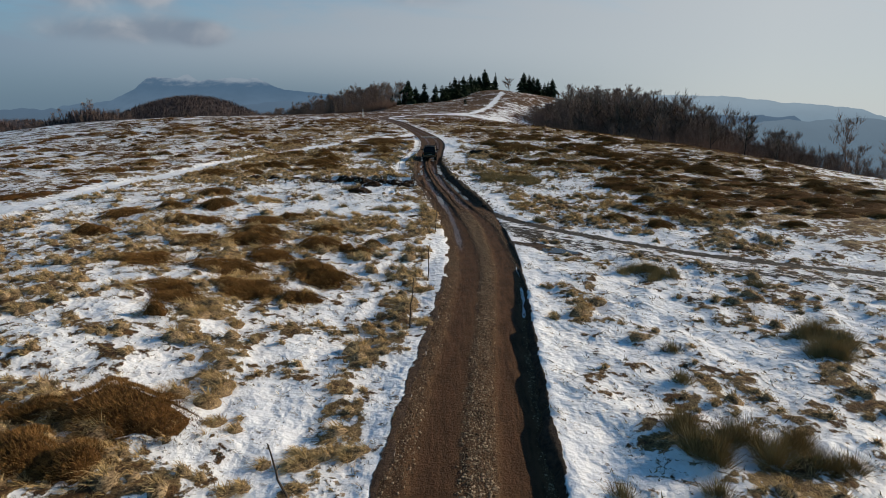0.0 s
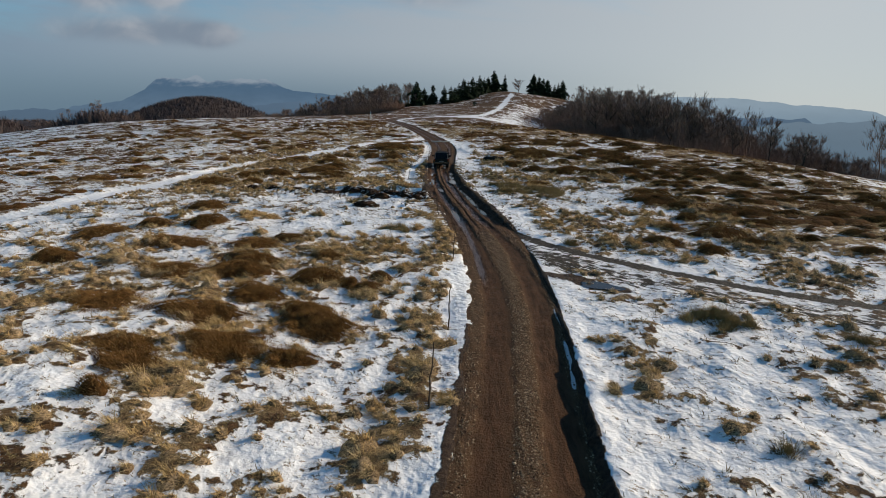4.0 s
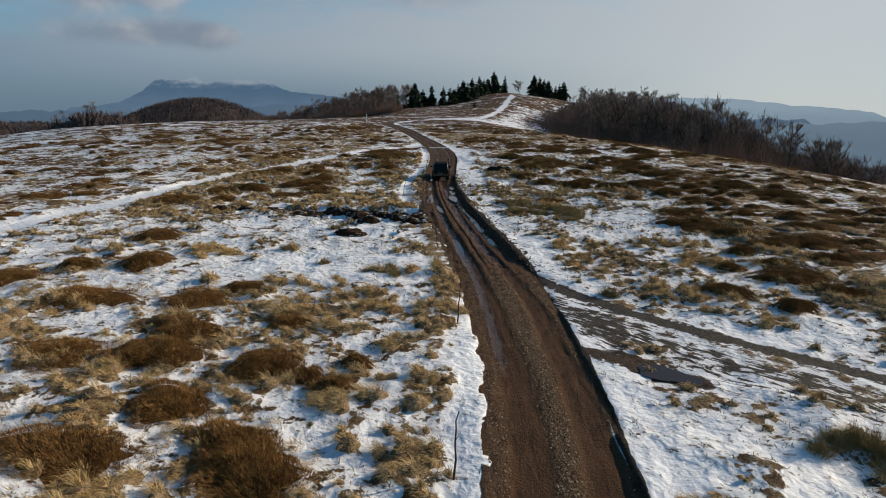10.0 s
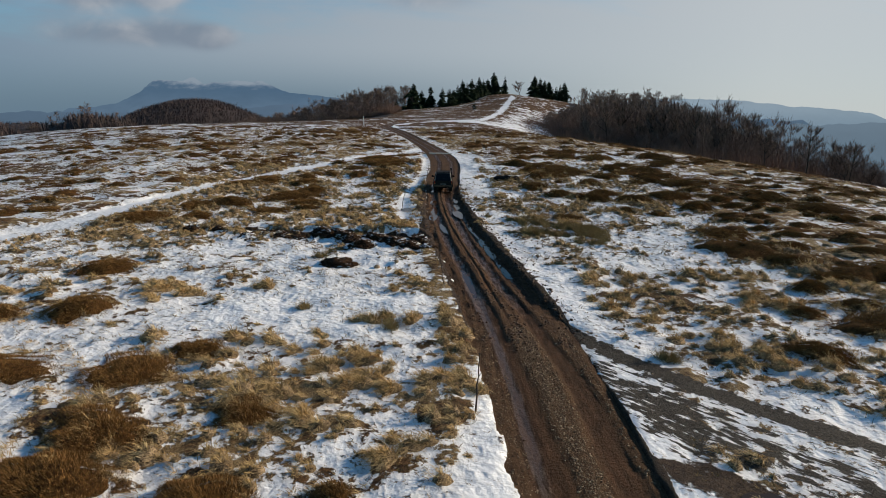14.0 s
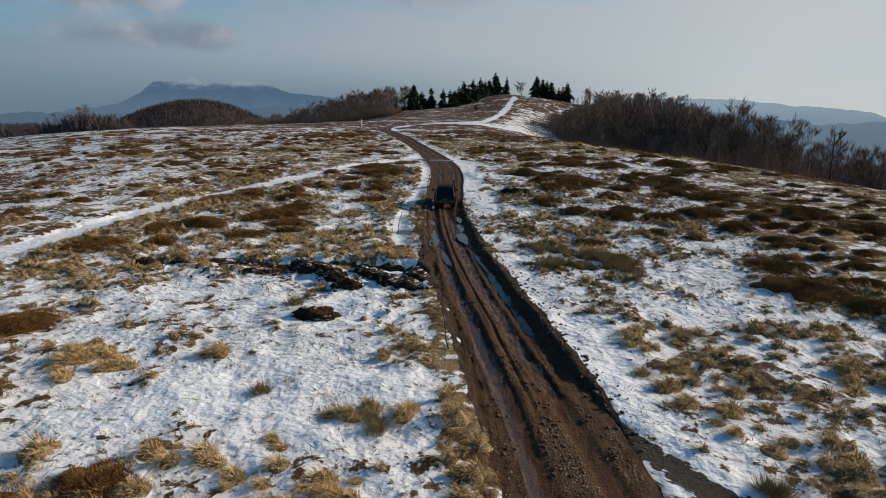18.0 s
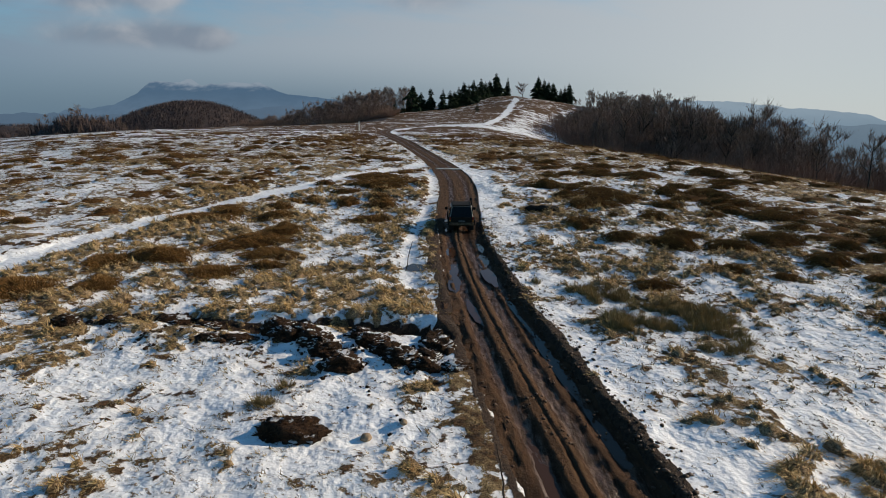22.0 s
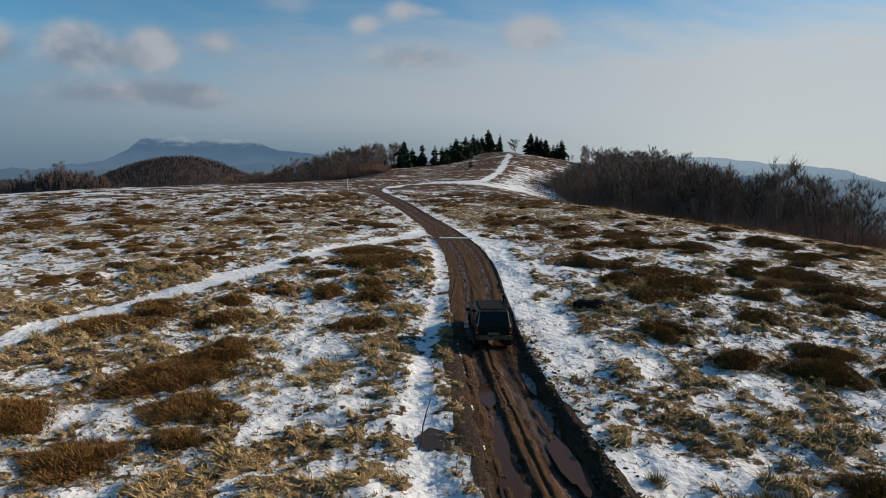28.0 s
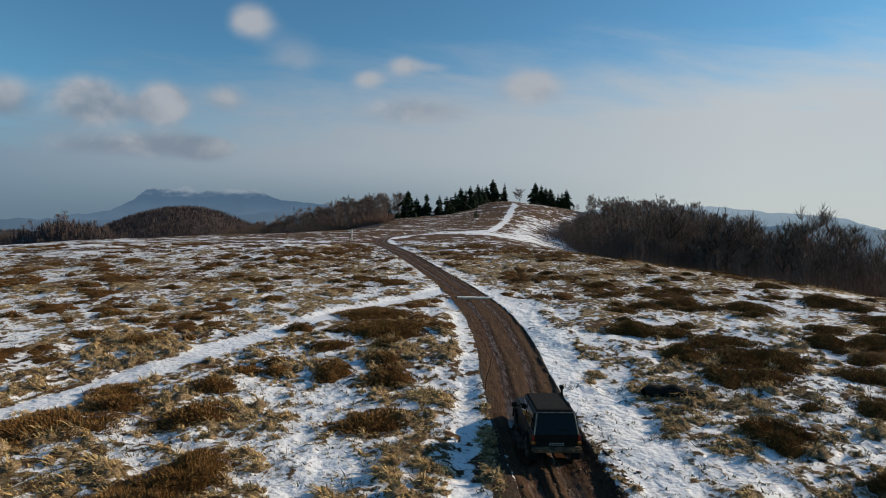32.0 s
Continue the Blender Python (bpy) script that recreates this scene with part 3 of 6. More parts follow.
def build_ground():
    xs, ys = spread(-24, 18, 0.21, -4700, 4700, 1.045), spread(-3, 122, 0.21, -900, 4800, 1.035)
    X, Y = np.meshgrid(xs, ys)
    me = mesh_of("ground", np.stack([X, Y, surface(X, Y)], -1).reshape(-1, 3), sheet(xs, ys), True)
    out = np.maximum(np.maximum(-24 - X, X - 18), np.maximum(Y - 92, -3 - Y))
    far = smooth(out, 0, 45)
    attribute(me, "far", far)
    path = np.minimum(to_line(X, Y, SNOW_PATH)[0] / 1.0, to_line(X, Y, HILL_PATH)[0] / 1.4)
    attribute(me, "grass", (tufts(X, Y) - 0.5) * 1.9 * (1 - far) + (cover(X, Y) - 0.5) * 0.95 - 0.32 * (1 - smooth(path, 0.5, 1.1)) + 0.22 * smooth(Y, 140, 175) * smooth(cover(X, Y), 0.5, 0.7))
    l, r = road_edges(Y)
    bank = smooth(X - r, -0.3, -0.1) * (1 - smooth(X - r, 0.03, 0.2)) + 0.75 * smooth(l - X, -0.3, -0.1) * (1 - smooth(l - X, 0.05, 0.25))
    bank = bank * (1 - 0.8 * smooth(Y, 13, 16) * (1 - smooth(Y, 25, 29)))
    churn = smooth(Y, 24, 30) * (1 - smooth(Y, 50, 58)) * (0.08 + 0.32 * fbm(X * 0, Y, 1.4, 113, 2))
    bank = np.maximum(bank, smooth(X - r, -0.3, -0.1) * (1 - smooth(X - r - churn, 0.03, 0.25)))
    spill = smooth(Y, 37, 44) * (1 - smooth(Y, 55, 61)) * (0.0 + 0.8 * fbm(X * 0, Y, 1.7, 117, 3))
    bank = np.maximum(bank, smooth(l - X, -0.3, -0.1) * (1 - smooth(l - X - spill, 0.0, 0.2)) * smooth(Y, 37, 41) * (1 - smooth(Y, 57, 61)))
    n, deep = cut_bank(X, Y)
    ditch = smooth(n, -0.6, -0.4) * (1 - smooth(n, 0.0, 0.18)) * smooth(deep, 0.1, 0.4) * (0.35 + 0.9 * fbm(X, Y, 0.7, 63, 3))
    attribute(me, "soil", np.clip(0.75 * np.exp(-(to_line(X, Y, [(5.2, 19.9), (6.2, 19.3), (7.3, 18.3)])[0] / 0.75) ** 2) + dug(X, Y) * 0.45 + bank * (1 - smooth(Y, 120, 140)) + ditch, 0, 1))
    q, s = to_line(X, Y, SIDE_TRACK)
    far_rut = to_line(X, Y, [(a + 0.35, b + 0.75) for a, b in SIDE_TRACK])[0]
    worn = to_line(X, Y, [(a - 0.5, b - 1.0) for a, b in SIDE_TRACK])[0]
    gravel = np.maximum(0.95 * (1 - smooth(far_rut, 0.2, 0.5)), (0.34 + 0.16 * np.exp(-((worn - 0.3) / 0.3) ** 2)) * (1 - smooth(worn, 1.0, 2.0)))
    attribute(me, "gravel", gravel * (1 - smooth(s, 46, 60)) + 0.3 * np.exp(-((X - 5.6) / 1.0) ** 2 - ((Y - 21.5) / 2.6) ** 2))
    u = X - bend(Y, AXIS_Y, AXIS_X)
    wood = smooth(X - bend(Y, WOOD_Y, WOOD_X), -4, 3) * smooth(Y, 70, 110)
    wood = np.maximum(wood, smooth(-u - bend(Y, LEFT_Y, LEFT_W), 18, 28) * smooth(Y, 215, 255))
    wood = np.maximum(wood, np.maximum(smooth(Y, 400, 430), smooth(np.abs(X), 130, 170)))
    attribute(me, "wood", wood)
    attribute(me, "heath", smooth(Y, 112, 150))
    tagged(part("ground", me, GROUND), "open moorland under patchy snow and dead winter grass", "ground", kind="structure")


# ---- road ----
def road_height(u, y):
    """Height of the road at u across (0 left edge, 1 right edge)."""
    u, y = np.asarray(u, float), np.asarray(y, float)
    l, r = road_edges(y)
    w = r - l
    soft = smooth(y, 26, 33) * (1 - smooth(y, 58, 66))
    one, two = 0.30 - 0.03 * soft, 0.80 - 0.16 * smooth(y, 22, 34)
    two = two + 0.1 * smooth(y, 60, 72)
    wob = 0.04 * (vnoise(u * 0, y, 3.0, 71) - 0.5)
    d1, d2 = (u - one - wob) * w, (u - two - wob) * w
    depth = 0.06 + 0.05 * soft - 0.045 * smooth(y, 62, 78)
    broad = 0.3 + 0.2 * (1 - smooth(y, 18, 28))
    ruts = np.exp(-(d1 / broad) ** 4) + np.exp(-(d2 / broad) ** 4)
    lips = np.exp(-((np.abs(d1) - broad - 0.12) / 0.14) ** 2) + np.exp(-((np.abs(d2) - broad - 0.12) / 0.14) ** 2)
    ditch = np.exp(-((1.0 - u) * w - 0.5) ** 2 / 0.09) * smooth(y, 28, 36) * (1 - smooth(y, 54, 62))
    low = (1 - smooth(y, 11, 15)) + smooth(y, 27, 32) * (1 - smooth(y, 56, 64))
    drop = 0.035 + 0.035 * low + (0.02 + 0.15 * low * (1 - 0.35 * smooth(y, 20, 30))) * smooth(u, 0.25, 0.95)
    x = l + u * w
    rough = (fbm(x * 1.6 + 0.12 * y, y * 0.12, 0.3, 81, 3) - 0.5) * (0.03 + 0.04 * soft) + (fbm(x, y, 0.26, 91, 3) - 0.5) * (0.03 + 0.06 * soft)
    rough = rough - 0.05 * soft * smooth(fbm(x + 0.1 * y, y * 0.3, 1.1, 96, 2), 0.45, 0.7)
    d3 = (u - 0.47) * w - 0.1 * (vnoise(u * 0, y, 4.0, 73) - 0.5)
    rough = rough - 0.045 * soft * np.exp(-(d3 / 0.05) ** 2) + 0.015 * soft * np.exp(-((np.abs(d3) - 0.12) / 0.06) ** 2)
    z = land(x, y) - drop - depth * ruts + 0.14 * depth * lips * (0.4 + soft) - 0.14 * ditch + rough
    return z, ruts, ditch, soft


def build_road():
    ys = np.concatenate([np.arange(-16, 95, 0.09), np.arange(95, 200, 0.4)])
    us = np.linspace(-0.04, 1.03, 76)
    U, Y = np.meshgrid(us, ys)
    z, ruts, ditch, soft = road_height(U, Y)
    l, r = road_edges(Y)
    X = l + U * (r - l) + (0.16 + 0.2 * smooth(Y, 28, 33)) * (fbm(U * 0 + 3, Y, 0.9, 101, 3) - 0.5) * (np.abs(U - 0.5) > 0.4)
    z = z - 0.35 * smooth(Y, 175, 190)
    me = mesh_of("road", np.stack([X, Y, z], -1).reshape(-1, 3), sheet(us, ys), True)
    attribute(me, "wet", np.clip(0.5 * ruts + 0.5 * ditch + 0.36 * soft + 0.3 * smooth(Y, 56, 64) + 0.75 * np.exp(-((U - 0.2) / 0.07) ** 2) * smooth(Y, 17, 21) * (1 - smooth(Y, 31, 36)), 0, 1))
    attribute(me, "stony", np.clip((1 - ruts) * (1 - 0.9 * soft) * (1 - 0.55 * smooth(Y, 58, 66)) * (1 - 0.45 * smooth(Y, 15, 22)) * (0.55 + 0.55 * np.exp(-((U - 0.56) / 0.16) ** 2) + 0.3 * (U > 0.9)), 0, 1))
    edge = np.exp(-((U - 0.985) * (r - l) / 0.07) ** 2) * smooth(vnoise(U * 0, Y, 2.3, 7), 0.5, 0.75) * (1 - smooth(Y, 14, 18))
    attribute(me, "snow", edge + smooth(Y, 140, 165) * 0.42)
    tagged(part("road", me, ROAD), "rutted brown dirt road of wet mud and gravel", "road", kind="structure")


build_ground()
build_road()


def road_at(x, y):
    l, r = road_edges(y)
    return float(road_height((x - l) / (r - l), y)[0])


def on_ground(x, y):
    return float(surface(x, y))


def puddle(x, y, rx, ry, turn=0.0, lift=0.03, on_road=True, label="shallow brown puddle lying in a wheel rut", water=None):
    """A flat sheet of water with an uneven rim."""
    bm = bmesh.new()
    rng = np.random.default_rng(int(abs(x * 97 + y * 13)))
    ph = rng.uniform(0, 6.28, 4)
    ring = []
    for i in range(40):
        a = i / 40 * 2 * math.pi
        q = 1 + 0.16 * math.sin(2 * a + ph[0]) + 0.10 * math.sin(3 * a + ph[1]) + 0.07 * math.sin(5 * a + ph[2]) + 0.04 * math.sin(9 * a + ph[3])
        px, py = rx * q * math.cos(a), ry * q * math.sin(a)
        c, s = math.cos(turn), math.sin(turn)
        ring.append(bm.verts.new((px * c - py * s, px * s + py * c, 0)))
    top = bm.faces.new(ring)
    low = bmesh.ops.extrude_face_region(bm, geom=[top])
    bmesh.ops.translate(bm, verts=[v for v in low["geom"] if isinstance(v, bmesh.types.BMVert)], vec=(0, 0, 0.006))
    z = (road_at(x, y) if on_road else on_ground(x, y)) + lift
    return tagged(part("puddle", bm, water or WATER, at=(x, y, z)), label, "puddle", "puddles on the road")


for px, py, rx, ry, turn in ((-0.93, 48.6, 0.34, 1.6, 0.03), (-0.95, 51.4, 0.36, 1.5, 0.03), (-1.0, 54.0, 0.32, 1.2, 0.03), (0.85, 49.6, 0.3, 1.6, 0.05), (0.72, 52.6, 0.28, 1.5, 0.03), (0.75, 55.6, 0.24, 1.2, 0.0), (-1.2, 59.3, 0.24, 0.7, 0), (0.1, 59.5, 0.22, 0.5, 0), (2.35, 40.4, 0.26, 2.6, 0.13), (1.65, 45.4, 0.24, 2.2, 0.13), (-0.15, 44.6, 0.2, 1.5, 0.13), (2.95, 35.4, 0.22, 2.0, 0.12), (1.0, 33.5, 0.2, 2.4, 0.12), (-1.35, 61.6, 0.3, 0.3, 0)):
    puddle(px, py, rx, ry, turn)
puddle(6.75, 18.75, 0.85, 0.45, -0.72, 0.035, False, "round grey puddle in snow beside the side track", SLUSH)
puddle(-2.85, 50.7, 0.42, 0.85, 0.05, 0.035, False, "dull puddle in the snowy verge ditch", SLUSH)
puddle(-3.0, 42.95, 0.7, 0.25, 0.0, 0.1, False, "dark water standing in a dug ditch")


def water_bar():
    """A pale drain laid across the road."""
    bm = bmesh.new()
    n = 24
    for i in range(n):
        x0, x1 = -2.38 + 3.05 * i / n, -2.38 + 3.05 * (i + 1) / n
        y = 87.2
        z = road_at((x0 + x1) / 2, y) + 0.035
        w = 0.28 + 0.03 * math.sin(i * 1.7)
        m4 = Matrix.Translation(((x0 + x1) / 2, y + 0.01 * math.sin(i * 2.3), z)) @ Matrix.Diagonal((x1 - x0, 2 * w, 0.10, 1))
        bmesh.ops.create_cube(bm, size=1, matrix=m4)
    bmesh.ops.remove_doubles(bm, verts=bm.verts, dist=0.002)
    return tagged(part("drain_bar", bm, CONCRETE), "pale concrete drain bar laid across the dirt road", "drain")


water_bar()


# ---- plants ----
LEAN = np.array([-0.5, -0.22, 0.0])


def blades(base, tip, width, bow, rng):
    """Thin tapering blades from base to tip, bowed by the vectors bow: three triangles each."""
    n = len(base)
    a = rng.uniform(0, math.pi, n)
    side = np.stack([np.cos(a), np.sin(a), 0 * a], -1) * np.reshape(width, (-1, 1)) * 0.5
    mid = base + (tip - base) * 0.5 + bow
    co = np.stack([base - side, base + side, mid - side * 0.8, mid + side * 0.8, tip], 1).reshape(-1, 3)
    f = np.array([[0, 1, 3], [0, 3, 2], [2, 3, 4]])
    return co, (np.arange(n)[:, None, None] * 5 + f).reshape(-1, 3)


def slivers(base, tip, width, rng):
    """The thinnest twigs: one triangle each."""
    n = len(base)
    a = rng.uniform(0, math.pi, n)
    side = np.stack([np.cos(a), np.sin(a), 0 * a], -1) * np.reshape(width, (-1, 1)) * 0.5
    return np.stack([base - side, base + side, tip], 1).reshape(-1, 3), np.arange(3 * n).reshape(-1, 3)


def joined(pieces):
    co, fa, n = [], [], 0
    for c, f in pieces:
        co.append(c)
        fa.append(f + n)
        n += len(c)
    return np.concatenate(co), np.concatenate(fa)


def dome_point(a, q, rx, ry, h, seed):
    """A place on an uneven cushion: a is the bearing, q 0 (middle) to 1 (rim)."""
    lump = 0.95 + 0.16 * np.sin(2 * a + seed) + 0.11 * np.sin(3 * a + seed * 2.1) + 0.10 * np.sin(5 * a + seed * 1.3) + 0.07 * np.sin(9 * a + seed * 0.7)
    x, y = rx * lump * q * np.cos(a), ry * lump * q * np.sin(a)
    z = h * (1 - q ** 2.6) * (0.75 + 0.5 * fbm(x + seed * 9, y, 0.7, 7, 2))
    return x, y, z


def cushion(x, y, rx, ry, h, seed, rings=8, around=26):
    a = np.linspace(0, 2 * math.pi, around, endpoint=False)
    q = np.linspace(0, 1.0, rings)
    A, Q = np.meshgrid(a, q)
    px, py, pz = dome_point(A, Q, rx * 0.9, ry * 0.9, h * 0.66, seed)
    gz = surface(x + px, y + py)
    co = np.stack([px, py, gz + pz - 0.1 * Q], -1).reshape(-1, 3)
    i = np.arange(rings * around).reshape(rings, around)
    j = np.roll(i, -1, 1)
    return co, np.concatenate([np.stack([i[:-1], j[:-1], j[1:]], -1).reshape(-1, 3), np.stack([i[:-1], j[1:], i[1:]], -1).reshape(-1, 3)])


def shaggy(cx, cy, size, high, per, rng):
    """Tussocks whose blades spring from a tight root and hang over all round."""
    n = len(cx)
    gz = surface(cx, cy)
    m = n * per
    k = np.repeat(np.arange(n), per)
    a, q = rng.uniform(0, 6.283, m), rng.uniform(0.0, 1.0, m)
    d = np.stack([np.cos(a), np.sin(a)], -1)
    s, h = size[k], high[k]
    base = np.stack([cx[k] + d[:, 0] * q * s * 0.8, cy[k] + d[:, 1] * q * s * 0.8, gz[k] + h * 0.42 * (1 - q * q) - 0.02], -1)
    ln = s * rng.uniform(0.7, 1.55, m) + 0.06
    way = np.stack([d[:, 0] * (0.2 + 0.5 * q), d[:, 1] * (0.2 + 0.5 * q), 0 * a], -1) + LEAN * rng.uniform(0.3, 1.1, m)[:, None] + rng.normal(0, 0.2, (m, 3))
    tip = base + way * ln[:, None]
    tip[:, 2] = base[:, 2] + h * rng.uniform(-0.25, 0.8, m) * (1.1 - 0.8 * q)
    bow = np.stack([0 * s, 0 * s, 0.3 * h * rng.uniform(0.4, 1.0, m)], -1)
    wide = rng.uniform(0.006, 0.015, m) * (1 + 2.4 * smooth(cy[k], 15, 60))
    return blades(base, tip, wide, bow, rng)


def heather(x, y, rx, ry, h, label="low cushion of dry dark brown heather"):
    """A heather cushion: an inside darkened as shade and upright sprigs all over it."""
    seed = x * 3.7 + y * 1.3
    rng = np.random.default_rng(int(abs(seed * 1000)))
    h = min(max(h * 0.85, 0.26), 0.52)
    if y > 46:
        rx, ry = rx * 0.9, ry * 0.84
    area = math.pi * rx * ry
    n = int(min(max(area * (3600 if y < 40 else 1300 if y < 60 else 420), 220), 12500))
    a, q = rng.uniform(0, 6.283, n), np.sqrt(rng.uniform(0, 1, n)) * 1.04
    px, py, pz = dome_point(a, np.minimum(q, 1), rx, ry, h * 0.85, seed)
    gz = surface(x + px, y + py)
    base = np.stack([px, py, gz + pz - 0.06], -1)
    size = rng.uniform(0.04, 0.115, n) * (1.3 if y > 45 else 1.0)
    out = np.stack([np.cos(a) * q * 0.75, np.sin(a) * q * 0.75, 0.9 - 0.45 * q ** 2], -1) + LEAN * 0.5 + rng.normal(0, 0.3, (n, 3))
    out[:, 2] = np.abs(out[:, 2])
    tip = base + out * size[:, None]
    co, fa = slivers(base, tip, rng.uniform(0.009, 0.02, n) * (1 if y < 40 else 2.0 if y < 60 else 3.6), rng)
    z0 = on_ground(x, y)
    co[:, 2] -= z0
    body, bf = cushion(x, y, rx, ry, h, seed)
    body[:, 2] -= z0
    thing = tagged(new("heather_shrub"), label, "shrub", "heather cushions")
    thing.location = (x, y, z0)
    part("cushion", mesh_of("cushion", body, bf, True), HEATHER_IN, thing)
    if y < 62:                                         # dead grass grown into its rim
        m = int(7 * (rx + ry) * (1.0 if y < 40 else 0.6)) + 3
        b, w = rng.uniform(0, 6.283, m), rng.uniform(0.9, 1.35, m)
        size2 = rng.uniform(0.12, 0.26, m)
        gx, gy = x + rx * w * np.cos(b) - 0.1, y + ry * w * np.sin(b)
        l, r = road_edges(gy)
        keep = (gx < l - 0.3) | (gx > r + 0.3)
        if keep.any():
            fringe, ff = shaggy(gx[keep], gy[keep], size2[keep], size2[keep] * 0.8, 34 if y < 40 else 18, rng)
            fr = part("grass_fringe", mesh_of("grass_fringe", fringe - np.array([x, y, z0]), ff), STRAW, thing)
            tagged(fr, "straw-coloured dead grass round the rim", kind="stuff")
    part("foliage", mesh_of("foliage", co, fa), HEATHER, thing)
    return thing


def root_mat(x, y, cx, cy, size, high):
    """The matted roots of several tussocks, grown together into one uneven sheet."""
    w, d = np.abs(cx - x).max() + 0.4, np.abs(cy - y).max() + 0.4
    xs, ys = np.linspace(-w, w, max(8, int(w / 0.045))), np.linspace(-d, d, max(8, int(d / 0.045)))
    X, Y = np.meshgrid(xs, ys)
    z = np.full(X.shape, -0.12)
    for a, b, s, h in zip(cx - x, cy - y, size, high):
        q = ((X - a) ** 2 + (Y - b) ** 2) / (s * s)
        z = np.maximum(z, h * 0.4 * (1 - 1.5 * q))
    z = np.maximum(z, -0.12) + 0.05 * (fbm(X + x, Y + y, 0.16, 77, 2) - 0.5)
    return np.stack([X, Y, surface(X + x, Y + y) + z], -1).reshape(-1, 3), sheet(xs, ys)


def tussock_mounds(cx, cy, size, high, rng):
    """Low round mounds under scattered grass."""
    n = len(cx)
    gz = surface(cx, cy)
    a7 = np.linspace(0, 2 * math.pi, 8)[:-1]
    ring = np.stack([np.cos(a7), np.sin(a7)], -1)
    c2 = np.stack([cx, cy], -1)[:, None]
    r = size[:, None, None] * rng.uniform(0.7, 1.15, (n, 7, 1))
    rim = np.concatenate([c2 + ring * r, np.broadcast_to((gz - 0.07)[:, None, None], (n, 7, 1))], -1)
    mid = np.concatenate([c2 + ring * r * 0.6, (gz[:, None] + high[:, None] * rng.uniform(0.12, 0.4, (n, 7)))[..., None]], -1)
    top = np.stack([cx, cy, gz + high * 0.45], -1)[:, None]
    f = []
    for k in range(7):
        q = (k + 1) % 7
        f += [(k, q, 7 + q), (k, 7 + q, 7 + k), (7 + k, 7 + q, 14)]
    return np.concatenate([rim, mid, top], 1).reshape(-1, 3), (np.arange(n)[:, None, None] * 15 + np.array(f)).reshape(-1, 3)


def straw(x, y, rx, ry, h, label="straw-coloured tussock of dead grass bent over snow"):
    """A patch of dead grass that stands on its own: a low root mat and hanging blades."""
    rng = np.random.default_rng(int(abs(x * 811 + y * 57)))
    n = int(min(max(rx * ry * 3.14 * (4.2 if x < 3 else 3.0), 4), 30))
    a, q = rng.uniform(0, 6.283, n), np.sqrt(rng.uniform(0, 1, n)) * 1.05
    cx, cy = x + rx * q * np.cos(a), y + ry * q * np.sin(a)
    size = rng.uniform(0.13, 0.4, n) * (1 if rx > 0.5 else 0.75)
    rise = rng.uniform(0.75, 1.2, n)
    co, fa = shaggy(cx, cy, size, size * rise, 140 if y < 35 else 52, rng)
    z0 = on_ground(x, y)
    thing = tagged(new("grass_tussock"), label, "grass", "tussocks of dead grass")
    thing.location = (x, y, z0)
    body, bf = root_mat(x, y, cx, cy, size, size * rise)
    body[:, 2] -= z0
    part("root_mat", mesh_of("root_mat", body, bf, True), MOUND, thing)
    part("foliage", mesh_of("foliage", co - np.array([x, y, z0]), fa), STRAW, thing)
    return thing


def mat_material():
    """Combed, bleached grass lying over."""
    m, k = material("matted_grass")
    p = k.add("ShaderNodeNewGeometry").outputs["Position"]
    comb = k.noise(k.scaled(p, (0.35, 1.0, 1.0), (0, 0, 0), (0, 0, -0.4)), 34.0, 4, 0.65, 0.5)
    tone = k.noise(p, 3.4, 3, 0.6)
    pale = k.mix(k.ramp(tone, 0.35, 0.65), (0.205, 0.138, 0.075), (0.47, 0.335, 0.2))
    finish(k, k.mix(k.ramp(comb, 0.33, 0.62), (0.04, 0.022, 0.009), pale), 0.9, comb, 0.8, 0.03, 0.1)
    return m


MOUND = mat_material()


def rush(x, y, rx, ry, h, label="stiff olive-brown clump of rushes standing in snow"):
    rng = np.random.default_rng(int(abs(x * 433 + y * 91)))
    stools = max(1, int(rx * ry * 3.14 * 3.4))
    pieces = []
    z0 = on_ground(x, y)
    for i in range(stools):
        a, q = rng.uniform(0, 6.283), (0 if stools == 1 else math.sqrt(rng.uniform(0, 1)) * 0.9)
        cx, cy = x + rx * q * math.cos(a), y + ry * q * math.sin(a)
        m = 330 if y < 30 else 170
        b = rng.uniform(0, 6.283, m)
        o = rng.uniform(0, 1, m)
        size = rng.uniform(0.4, 0.85, m) * min(max(h * 1.2, 0.6), 1.05)
        m = m * 2
        b, o = np.tile(b, 2) + rng.normal(0, 0.3, m), np.tile(o, 2)
        size = np.tile(size, 2) * rng.uniform(0.7, 1.1, m)
        base = np.stack([cx + np.cos(b) * o * 0.24, cy + np.sin(b) * o * 0.24, np.full(m, on_ground(cx, cy) - 0.04)], -1)
        way = np.stack([np.cos(b) * o * 0.6, np.sin(b) * o * 0.6, 0.9 - 0.3 * o], -1) + rng.normal(0, 0.14, (m, 3)) + LEAN * 0.25
        pieces.append(slivers(base, base + way * size[:, None], rng.uniform(0.006, 0.013, m) * (1 + 1.0 * float(smooth(y, 20, 45))), rng))
    co, fa = joined(pieces)
    thing = part("rush_clump", mesh_of("rush_clump", co - np.array([x, y, z0]), fa), RUSH, at=(x, y, z0))
    return tagged(thing, label, "rushes", "rush clumps")


